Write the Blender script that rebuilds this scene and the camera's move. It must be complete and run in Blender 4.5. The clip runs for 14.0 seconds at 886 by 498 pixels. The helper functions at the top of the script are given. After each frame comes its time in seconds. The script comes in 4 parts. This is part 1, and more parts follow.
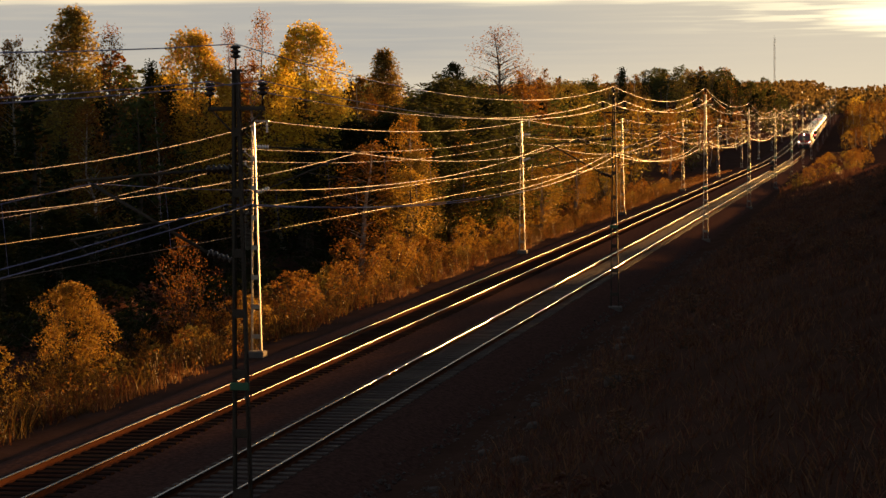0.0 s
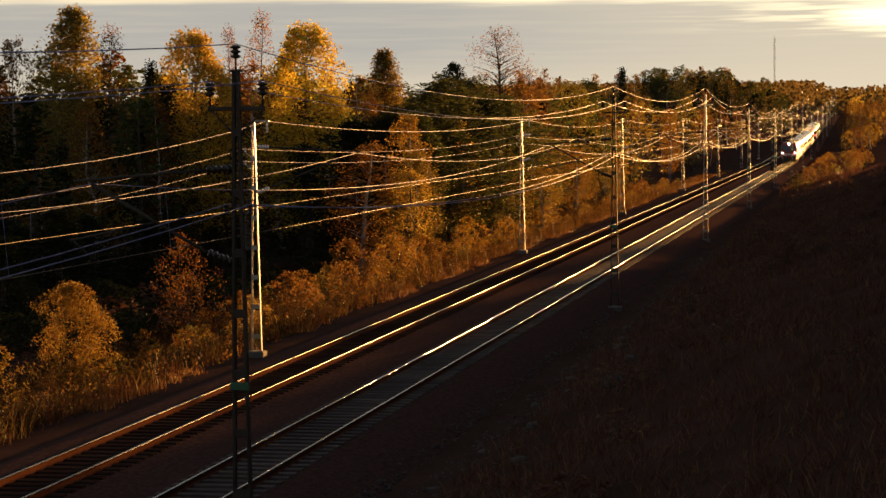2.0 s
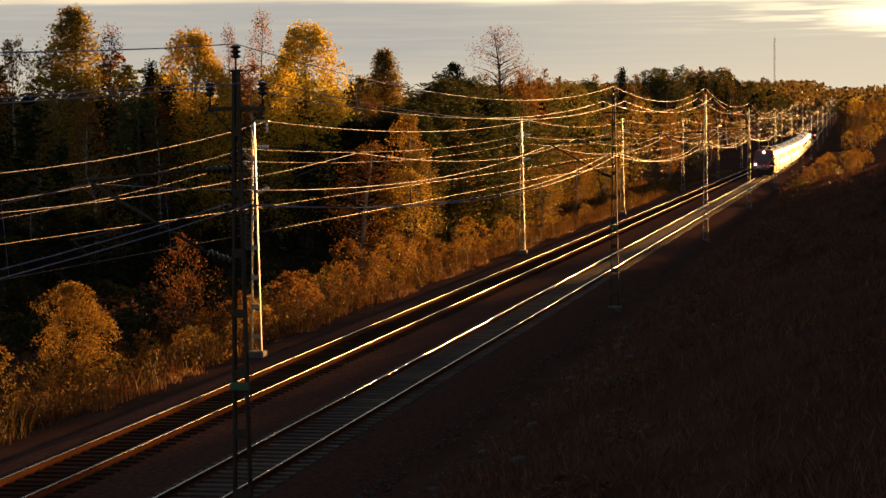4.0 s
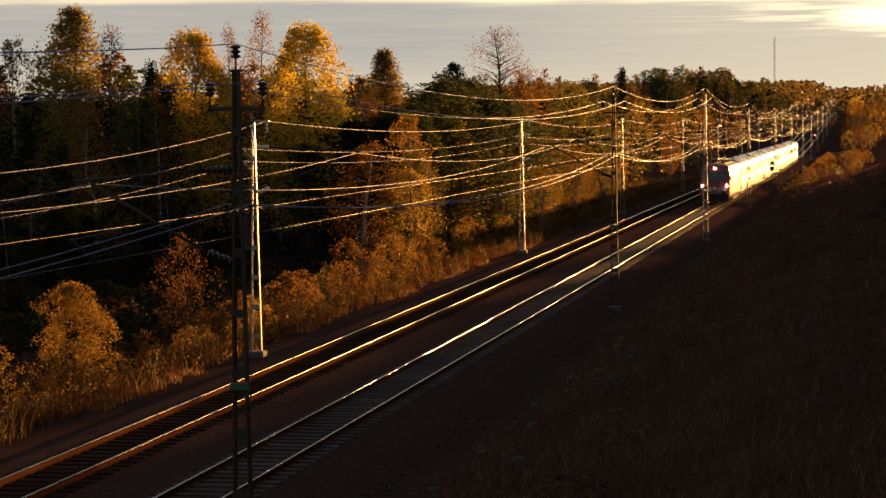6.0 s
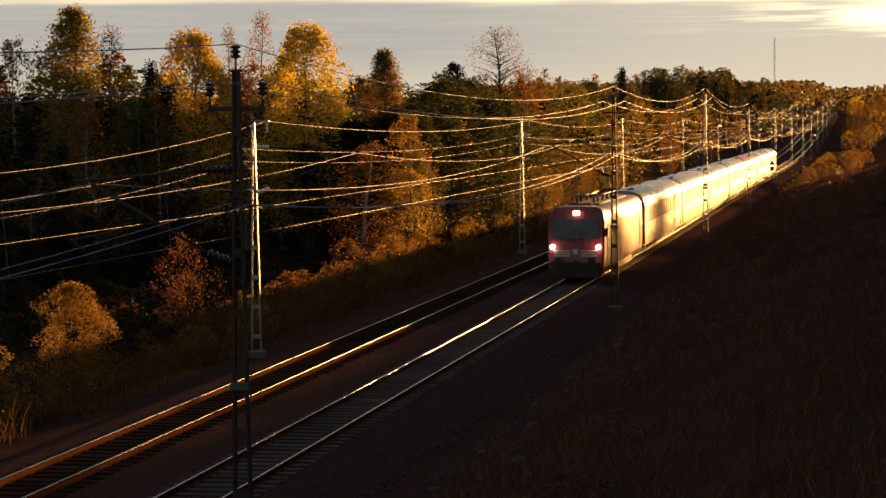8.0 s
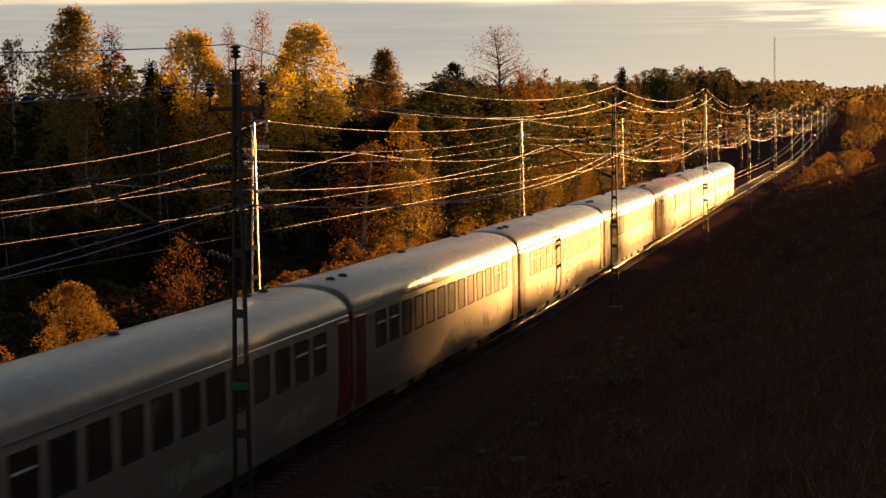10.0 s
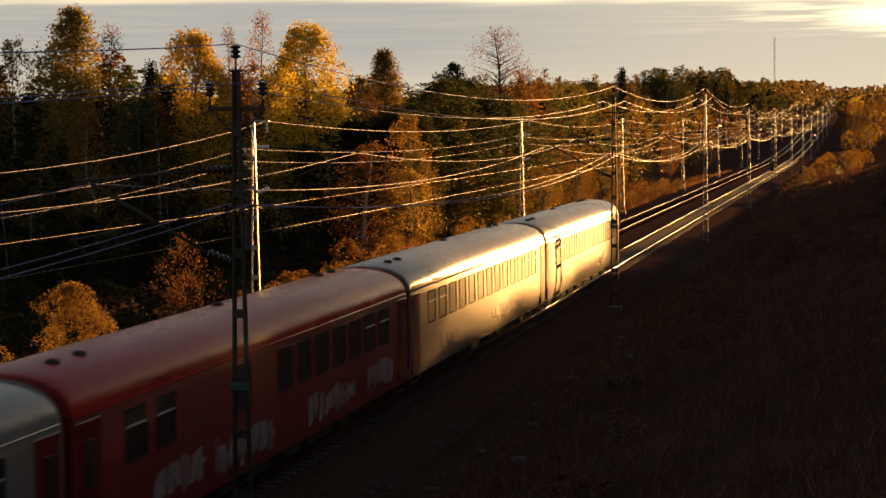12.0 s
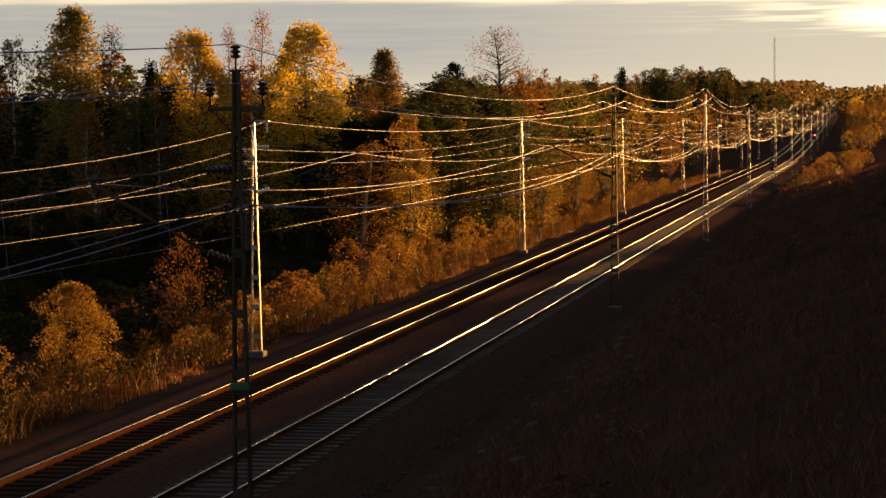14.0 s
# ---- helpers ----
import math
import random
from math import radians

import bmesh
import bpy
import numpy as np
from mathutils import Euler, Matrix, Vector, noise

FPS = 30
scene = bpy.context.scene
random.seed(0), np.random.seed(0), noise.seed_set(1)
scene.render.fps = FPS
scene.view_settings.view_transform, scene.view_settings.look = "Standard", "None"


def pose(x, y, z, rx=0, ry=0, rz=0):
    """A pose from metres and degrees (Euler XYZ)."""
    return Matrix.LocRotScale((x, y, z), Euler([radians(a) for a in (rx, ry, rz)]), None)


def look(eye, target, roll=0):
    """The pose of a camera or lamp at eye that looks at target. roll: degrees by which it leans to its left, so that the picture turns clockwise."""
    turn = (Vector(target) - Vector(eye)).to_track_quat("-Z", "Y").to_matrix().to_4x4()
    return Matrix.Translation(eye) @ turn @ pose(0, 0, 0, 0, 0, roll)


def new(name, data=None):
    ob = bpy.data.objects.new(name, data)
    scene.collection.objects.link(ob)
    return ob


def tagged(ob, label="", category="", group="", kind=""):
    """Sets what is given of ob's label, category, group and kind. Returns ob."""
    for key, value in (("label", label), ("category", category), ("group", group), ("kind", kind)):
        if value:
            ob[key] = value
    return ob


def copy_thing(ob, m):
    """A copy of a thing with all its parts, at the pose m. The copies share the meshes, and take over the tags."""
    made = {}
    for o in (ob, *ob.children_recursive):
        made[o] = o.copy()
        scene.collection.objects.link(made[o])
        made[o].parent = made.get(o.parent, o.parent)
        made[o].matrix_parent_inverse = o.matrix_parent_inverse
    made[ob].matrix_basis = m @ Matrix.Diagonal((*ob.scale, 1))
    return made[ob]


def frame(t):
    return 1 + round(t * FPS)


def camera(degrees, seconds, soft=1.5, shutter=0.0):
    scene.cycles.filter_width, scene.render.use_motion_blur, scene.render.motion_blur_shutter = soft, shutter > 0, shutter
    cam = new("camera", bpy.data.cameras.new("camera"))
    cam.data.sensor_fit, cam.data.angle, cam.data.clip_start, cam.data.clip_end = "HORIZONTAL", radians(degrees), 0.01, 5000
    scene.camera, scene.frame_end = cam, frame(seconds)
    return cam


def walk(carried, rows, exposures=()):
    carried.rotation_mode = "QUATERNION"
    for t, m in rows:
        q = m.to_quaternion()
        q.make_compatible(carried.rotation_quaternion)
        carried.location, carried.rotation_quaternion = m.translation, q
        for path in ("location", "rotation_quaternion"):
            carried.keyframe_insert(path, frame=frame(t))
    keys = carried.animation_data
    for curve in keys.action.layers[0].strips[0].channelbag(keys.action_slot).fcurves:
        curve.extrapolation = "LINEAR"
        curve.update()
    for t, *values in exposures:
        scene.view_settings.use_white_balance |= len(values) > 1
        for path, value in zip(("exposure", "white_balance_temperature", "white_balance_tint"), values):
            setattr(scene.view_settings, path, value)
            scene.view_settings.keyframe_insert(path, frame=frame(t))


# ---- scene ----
# ---------------------------------------------------------------- camera
cam = camera(24.47, 14.0, soft=1.5, shutter=0.15)
EYE = Vector((14.745, 0.0, 8.235))
CAM_POSE = look(EYE, (-5.553, 97.726, 2.109), roll=-0.602)
walk(cam, [(0.0, CAM_POSE), (14.0, CAM_POSE)])

# ---------------------------------------------------------------- light
SUN_AZ, SUN_EL = 12.3, 3.5          # degrees right of the track, degrees up
SUN_DIR = Vector((math.sin(radians(SUN_AZ)) * math.cos(radians(SUN_EL)),
                  math.cos(radians(SUN_AZ)) * math.cos(radians(SUN_EL)),
                  math.sin(radians(SUN_EL))))
scene.view_settings.exposure = 1.5


def build_world():
    """Nishita sky behind long flat evening clouds that brighten towards the sun."""
    w = bpy.data.worlds.new("evening_sky")
    scene.world = w
    w.use_nodes = True
    nt = w.node_tree
    nt.nodes.clear()
    N, L = nt.nodes.new, nt.links.new

    def ramp(sock, a, b, c=0.0, d=1.0):
        r = N("ShaderNodeMapRange")
        r.interpolation_type = "SMOOTHSTEP"
        for k, v in enumerate((a, b, c, d)):
            r.inputs[k + 1].default_value = v
        L(sock, r.inputs[0])
        return r.outputs[0]

    def blend(f, a, b):
        m = N("ShaderNodeMix")
        m.data_type = "RGBA"
        for sock, v in ((m.inputs["Factor"], f), (m.inputs["A"], a), (m.inputs["B"], b)):
            if isinstance(v, tuple):
                sock.default_value = (*v, 1)
            elif isinstance(v, float):
                sock.default_value = v
            else:
                L(v, sock)
        return m.outputs["Result"]

    def calc(op, a, b):
        m = N("ShaderNodeMath")
        m.operation = op
        for sock, v in zip(m.inputs, (a, b)):
            if isinstance(v, float):
                sock.default_value = v
            else:
                L(v, sock)
        return m.outputs[0]

    out, bg = N("ShaderNodeOutputWorld"), N("ShaderNodeBackground")
    sky = N("ShaderNodeTexSky")
    sky.sky_type, sky.sun_disc = "NISHITA", False
    sky.sun_elevation, sky.sun_rotation = radians(SUN_EL), radians(SUN_AZ)
    sky.air_density, sky.dust_density, sky.ozone_density = 1.0, 1.0, 2.0
    tc, sep = N("ShaderNodeTexCoord"), N("ShaderNodeSeparateXYZ")
    L(tc.outputs["Generated"], sep.inputs["Vector"])

    def streaks(scale, detail):
        mp, no = N("ShaderNodeMapping"), N("ShaderNodeTexNoise")
        mp.inputs["Scale"].default_value = scale
        no.inputs["Scale"].default_value, no.inputs["Detail"].default_value = 1.0, detail
        L(tc.outputs["Generated"], mp.inputs["Vector"]), L(mp.outputs["Vector"], no.inputs["Vector"])
        return no.outputs["Fac"]
    z = sep.outputs["Z"]
    coarse, fine = streaks((6, 6, 150), 6.0), streaks((16, 16, 420), 5.0)
    dot = N("ShaderNodeVectorMath")
    dot.operation = "DOT_PRODUCT"
    dot.inputs[1].default_value = SUN_DIR
    L(tc.outputs["Generated"], dot.inputs[0])
    near_sun = ramp(dot.outputs["Value"], 0.88, 0.99)
    grey = blend(ramp(z, 0.004, 0.040), CLOUD_LOW, CLOUD_HIGH)
    grey = blend(calc("MULTIPLY", ramp(fine, 0.40, 0.72), 0.18), grey, CLOUD_LOW)
    grey = blend(calc("MULTIPLY", ramp(dot.outputs["Value"], 0.90, 0.985), 0.75), grey, CLOUD_LOW)
    gap = blend(near_sun, GAP_FAR, GAP_SUN)
    # the cloud bank ends some three degrees up; bright gaps lie above it and thin ones in it by the sun
    edge = calc("ADD", z, calc("MULTIPLY", calc("SUBTRACT", coarse, 0.5), 0.016))
    torn = calc("MULTIPLY", ramp(edge, 0.0560, 0.0610), ramp(edge, 0.100, 0.075))
    # the bright rift in the cloud, long and flat, ahead along the line
    rift = N("ShaderNodeMapping")
    rift.vector_type = "POINT"
    rift.inputs["Location"].default_value = (-0.014 / 0.034, 0, -0.0488 / 0.0078)
    rift.inputs["Scale"].default_value = (1 / 0.034, 0, 1 / 0.0078)
    far = N("ShaderNodeVectorMath")
    far.operation = "LENGTH"
    L(tc.outputs["Generated"], rift.inputs["Vector"]), L(rift.outputs["Vector"], far.inputs[0])
    ragged = calc("ADD", far.outputs["Value"], calc("MULTIPLY", calc("SUBTRACT", fine, 0.5), 1.5))
    spots = calc("MULTIPLY", ramp(ragged, 1.25, 0.35), ramp(sep.outputs["Y"], 0.0, 0.5))
    veil = calc("MULTIPLY", calc("MULTIPLY", ramp(fine, 0.46, 0.62, 0.0, 0.55), ramp(dot.outputs["Value"], 0.945, 0.982)), ramp(z, 0.038, 0.050))
    spots = calc("MAXIMUM", spots, veil)
    low_sky = blend(calc("MAXIMUM", torn, spots), grey, gap)
    high = blend(ramp(coarse, 0.35, 0.65, 0.15, 0.6), sky.outputs["Color"], CLOUD_TOP)
    L(blend(ramp(z, 0.08, 0.22), low_sky, high), bg.inputs["Color"])
    bg.inputs["Strength"].default_value = SKY_STRENGTH
    L(bg.outputs[0], out.inputs["Surface"])


SKY_STRENGTH = 0.05
CLOUD_LOW = (5.7, 4.85, 3.5)
CLOUD_HIGH = (3.35, 3.2, 2.9)
CLOUD_TOP = (1.3, 1.12, 1.05)
GAP_FAR = (7.2, 6.1, 4.1)
GAP_SUN = (13.5, 11.5, 7.2)
build_world()
sun = new("sun", bpy.data.lights.new("sun", "SUN"))
sun.data.energy, sun.data.angle, sun.data.color = 4.4, radians(0.6), (1.0, 0.465, 0.125)
sun.matrix_world = look(SUN_DIR * 300, (0, 0, 0))


# ---------------------------------------------------------------- materials
def material(name, colour, colour2=None, rough=0.6, metal=0.0, scale=3.0, fine=40.0, bump=0.15,
             rand=0.0, island=0.0, emit=None, strength=0.0, translucent=0.0, stretch=(1, 1, 1), spec=0.5, coat=0.0):
    """Two colours mixed by a coarse and a fine noise, with bump; rand / island vary the tone piece by piece."""
    m = bpy.data.materials.new(name)
    m.use_nodes = True
    nt = m.node_tree
    nt.nodes.clear()
    N, L = nt.nodes.new, nt.links.new
    out, bsdf = N("ShaderNodeOutputMaterial"), N("ShaderNodeBsdfPrincipled")
    L(bsdf.outputs[0], out.inputs[0])
    tc, mp = N("ShaderNodeTexCoord"), N("ShaderNodeMapping")
    mp.inputs["Scale"].default_value = stretch
    L(tc.outputs["Object"], mp.inputs["Vector"])
    n1, n2 = N("ShaderNodeTexNoise"), N("ShaderNodeTexNoise")
    n1.inputs["Scale"].default_value, n2.inputs["Scale"].default_value = scale, fine
    n1.inputs["Detail"].default_value, n2.inputs["Detail"].default_value = 4, 3
    L(mp.outputs[0], n1.inputs["Vector"]), L(mp.outputs[0], n2.inputs["Vector"])
    av = N("ShaderNodeMath")
    av.operation = "MULTIPLY_ADD"
    av.inputs[1].default_value = 0.4
    L(n2.outputs["Fac"], av.inputs[0])
    k = N("ShaderNodeMath")
    k.operation = "MULTIPLY"
    k.inputs[1].default_value = 0.6
    L(n1.outputs["Fac"], k.inputs[0]), L(k.outputs[0], av.inputs[2])
    mr = N("ShaderNodeMapRange")
    mr.inputs[1].default_value, mr.inputs[2].default_value = 0.36, 0.64
    L(av.outputs[0], mr.inputs[0])
    mix = N("ShaderNodeMix")
    mix.data_type = "RGBA"
    c2 = colour2 or tuple(c * 0.7 for c in colour)
    mix.inputs["A"].default_value, mix.inputs["B"].default_value = (*colour, 1), (*c2, 1)
    L(mr.outputs[0], mix.inputs["Factor"])
    col = mix.outputs["Result"]
    for amount, node, sock in ((rand, "ShaderNodeObjectInfo", "Random"), (island, "ShaderNodeNewGeometry", "Random Per Island")):
        if amount:
            inf, r2, hs = N(node), N("ShaderNodeMapRange"), N("ShaderNodeHueSaturation")
            r2.inputs[3].default_value, r2.inputs[4].default_value = 1 - amount, 1 + amount
            L(inf.outputs[sock], r2.inputs[0]), L(r2.outputs[0], hs.inputs["Value"])
            r3 = N("ShaderNodeMapRange")
            r3.inputs[3].default_value, r3.inputs[4].default_value = 0.5 - amount * 0.07, 0.5 + amount * 0.05
            L(inf.outputs[sock], r3.inputs[0]), L(r3.outputs[0], hs.inputs["Hue"])
            L(col, hs.inputs["Color"])
            col = hs.outputs["Color"]
    L(col, bsdf.inputs["Base Color"])
    bsdf.inputs["Metallic"].default_value = metal
    bsdf.inputs["Specular IOR Level"].default_value = spec
    bsdf.inputs["Coat Weight"].default_value, bsdf.inputs["Coat Roughness"].default_value = coat, 0.34
    rr = N("ShaderNodeMapRange")
    rr.inputs[3].default_value, rr.inputs[4].default_value = max(0.03, rough * 0.8), min(1, rough * 1.2)
    L(n1.outputs["Fac"], rr.inputs[0]), L(rr.outputs[0], bsdf.inputs["Roughness"])
    if bump:
        b = N("ShaderNodeBump")
        b.inputs["Strength"].default_value, b.inputs["Distance"].default_value = bump, 0.02
        L(av.outputs[0], b.inputs["Height"]), L(b.outputs[0], bsdf.inputs["Normal"])
    if emit:
        bsdf.inputs["Emission Color"].default_value = (*emit, 1)
        bsdf.inputs["Emission Strength"].default_value = strength
    if translucent:
        tr, ms = N("ShaderNodeBsdfTranslucent"), N("ShaderNodeMixShader")
        L(col, tr.inputs["Color"])
        ms.inputs[0].default_value = translucent
        L(bsdf.outputs[0], ms.inputs[1]), L(tr.outputs[0], ms.inputs[2]), L(ms.outputs[0], out.inputs[0])
    return m


M = {}
M["soil"] = material("soil", (0.092, 0.051, 0.037), (0.055, 0.032, 0.023), rough=1.0, scale=0.35, fine=6, bump=0.6, spec=0.0)
M["ballast"] = material("ballast", (0.12, 0.066, 0.052), (0.055, 0.032, 0.026), rough=1.0, scale=7.0, fine=20, bump=1.0, spec=0.0)
M["sleeper"] = material("sleeper_concrete", (0.14, 0.11, 0.092), (0.088, 0.066, 0.055), rough=1.0, scale=2.5, fine=30, rand=0.22, spec=0.1)
# darkened so that the far track's sleepers hardly stand out from the ballast
M["far_sleeper"] = material("dark_brown_sleeper", (0.060, 0.036, 0.026), (0.032, 0.020, 0.015), rough=1.0, scale=2.5, fine=30, rand=0.25, spec=0.0)
M["rail_head"] = material("polished_rail_steel", (0.042, 0.034, 0.030), (0.026, 0.021, 0.019), rough=0.135, metal=1.0, scale=1.2, fine=30, bump=0.03, stretch=(1, 0.1, 1))
M["rail_web"] = material("rusty_rail_steel", (0.15, 0.062, 0.034), (0.09, 0.036, 0.02), rough=1.0, metal=0.0, scale=2.0, fine=40, stretch=(1, 0.3, 1), spec=0.0)
M["galv"] = material("galvanised_steel", (0.31, 0.29, 0.265), (0.20, 0.185, 0.17), rough=0.42, metal=0.75, scale=1.6, fine=25, bump=0.05)
M["dark_steel"] = material("weathered_dark_steel", (0.085, 0.07, 0.055), (0.05, 0.04, 0.032), rough=0.85, metal=0.0, spec=0.15, scale=1.6, fine=25)
M["green_plate"] = material("green_enamel", (0.03, 0.14, 0.07), (0.02, 0.10, 0.05), rough=0.5)
M["concrete"] = material("foundation_concrete", (0.19, 0.16, 0.135), (0.12, 0.105, 0.09), rough=0.9, scale=3, fine=30)
M["porcelain"] = material("white_insulator", (0.85, 0.83, 0.78), (0.75, 0.72, 0.66), rough=0.25)
M["dark_porcelain"] = material("brown_insulator", (0.05, 0.03, 0.02), (0.03, 0.02, 0.015), rough=0.25)
# bluish base colour stands for sky reflected in the bare metal
M["wire"] = material("sky_tinted_aluminium_wire", (0.25, 0.25, 0.44), (0.20, 0.20, 0.35), rough=0.55, metal=0.0, scale=0.02, fine=0.1, bump=0.0, spec=0.12)
M["contact"] = material("oxidised_copper_wire", (0.16, 0.10, 0.08), (0.12, 0.08, 0.06), rough=0.5, metal=0.0, scale=0.02, fine=0.1, bump=0.0, spec=0.08)
M["bark"] = material("grey_brown_bark", (0.11, 0.08, 0.055), (0.055, 0.04, 0.03), rough=0.95, scale=4, fine=30, bump=0.6, stretch=(1, 1, 0.3))
M["birch_bark"] = material("white_birch_bark", (0.55, 0.50, 0.43), (0.16, 0.13, 0.11), rough=0.85, scale=4, fine=12, bump=0.3, stretch=(0.4, 0.4, 2))
LEAF = dict(rough=0.55, scale=0.5, fine=3, bump=0, translucent=0.55, island=0.35, rand=0.22, spec=0.12)
M["leaf_gold"] = material("golden_leaves", (0.32, 0.195, 0.03), (0.225, 0.135, 0.026), **LEAF)
M["leaf_rust"] = material("rusty_gold_leaves", (0.30, 0.145, 0.024), (0.2, 0.105, 0.02), **LEAF)
M["leaf_yellow"] = material("yellow_leaves", (0.60, 0.43, 0.06), (0.46, 0.33, 0.05), **LEAF)
M["leaf_moss"] = material("yellowing_olive_leaves", (0.36, 0.27, 0.055), (0.22, 0.175, 0.04), **LEAF)
M["leaf_orange"] = material("orange_leaves", (0.25, 0.125, 0.024), (0.17, 0.09, 0.02), **LEAF)
M["leaf_olive"] = material("olive_leaves", (0.25, 0.20, 0.04), (0.17, 0.14, 0.03), **LEAF)
M["leaf_green"] = material("green_leaves", (0.075, 0.085, 0.022), (0.05, 0.06, 0.018), **LEAF)
M["needles"] = material("dark_needles", (0.035, 0.042, 0.018), (0.022, 0.028, 0.012), **dict(LEAF, translucent=0.12, spec=0.0, rough=0.9))
M["leaf_amber"] = material("amber_leaves", (0.30, 0.168, 0.029), (0.175, 0.098, 0.02), **LEAF)
# dull, even tone: distance haze put into the leaf colour
M["far_leaves"] = material("hazed_brown_green_leaves", (0.20, 0.135, 0.045), (0.15, 0.10, 0.036), **dict(LEAF, island=0.15))
M["grass"] = material("dry_grass", (0.145, 0.062, 0.022), (0.085, 0.040, 0.016), **dict(LEAF, translucent=0.4))
M["verge"] = material("bleached_grass", (0.26, 0.125, 0.045), (0.16, 0.075, 0.028), **dict(LEAF, translucent=0.4))
M["weed"] = material("green_weeds", (0.115, 0.070, 0.016), (0.07, 0.042, 0.012), **LEAF)
M["heather"] = material("brown_undergrowth", (0.21, 0.10, 0.056), (0.12, 0.06, 0.033), **dict(LEAF, translucent=0.2))
M["coach_white"] = material("dirty_white_coach_paint", (0.31, 0.285, 0.255), (0.23, 0.21, 0.19), rough=0.38, scale=0.9, fine=9, bump=0.02, stretch=(1, 0.35, 1.2), spec=0.8, coat=1.0)
M["coach_red"] = material("faded_red_coach_paint", (0.40, 0.015, 0.013), (0.30, 0.014, 0.012), rough=0.38, scale=0.9, fine=9, bump=0.02, stretch=(1, 0.35, 1.2), spec=0.8, coat=1.0)
M["roof_grey"] = material("grey_roof_paint", (0.33, 0.31, 0.29), (0.25, 0.235, 0.22), rough=0.27, scale=0.7, fine=8, bump=0.03, stretch=(1, 0.3, 1), spec=0.3)
M["roof_red"] = material("red_roof_paint", (0.60, 0.035, 0.03), (0.46, 0.032, 0.028), rough=0.28, scale=0.7, fine=8, bump=0.03, stretch=(1, 0.3, 1), spec=0.1)
M["loco_red"] = material("glossy_red_loco_paint", (0.21, 0.012, 0.010), (0.16, 0.011, 0.009), rough=0.36, scale=0.9, fine=9, bump=0.02, spec=0.8)
M["door_red"] = material("dark_red_door_paint", (0.22, 0.012, 0.011), (0.16, 0.011, 0.010), rough=0.35)
M["glass"] = material("dark_window_glass", (0.012, 0.012, 0.013), (0.02, 0.018, 0.016), rough=0.32, bump=0, spec=0.35, coat=0.8)
# base colour lightened to stand for the sky reflected in the glass
M["windscreen"] = material("sky_grey_windscreen", (0.13, 0.115, 0.10), (0.09, 0.08, 0.075), rough=0.12, bump=0, spec=0.7)
M["rubber"] = material("black_rubber", (0.015, 0.014, 0.013), (0.01, 0.01, 0.01), rough=0.7)
M["under"] = material("grimy_underframe", (0.05, 0.042, 0.035), (0.03, 0.026, 0.022), rough=0.75, scale=3)
M["silver"] = material("light_grey_stripe", (0.80, 0.78, 0.75), (0.68, 0.66, 0.63), rough=0.4)
M["lamp"] = material("lit_headlamp", (1, 1, 1), (1, 1, 1), rough=0.3, bump=0, emit=(1.0, 0.93, 0.78), strength=8)
M["warm_lamp"] = material("warm_flood_lamp", (1, 0.8, 0.5), (1, 0.8, 0.5), rough=0.3, bump=0, emit=(1.0, 0.62, 0.28), strength=1.2)
M["red_lamp"] = material("red_signal_lamp", (0.5, 0.01, 0.01), (0.5, 0.01, 0.01), rough=0.3, bump=0, emit=(1.0, 0.05, 0.06), strength=5)
M["rock"] = material("lichen_rock", (0.12, 0.09, 0.075), (0.065, 0.05, 0.042), rough=1.0, scale=2.5, fine=20, bump=0.6)
M["graffiti_pink"] = material("faded_pink_paint", (0.50, 0.30, 0.28), (0.42, 0.33, 0.31), rough=0.4)
M["graffiti_green"] = material("faded_green_paint", (0.36, 0.42, 0.28), (0.42, 0.42, 0.34), rough=0.4)
M["graffiti_white"] = material("chalky_white_paint", (0.55, 0.50, 0.47), (0.36, 0.22, 0.21), rough=0.5, scale=2)


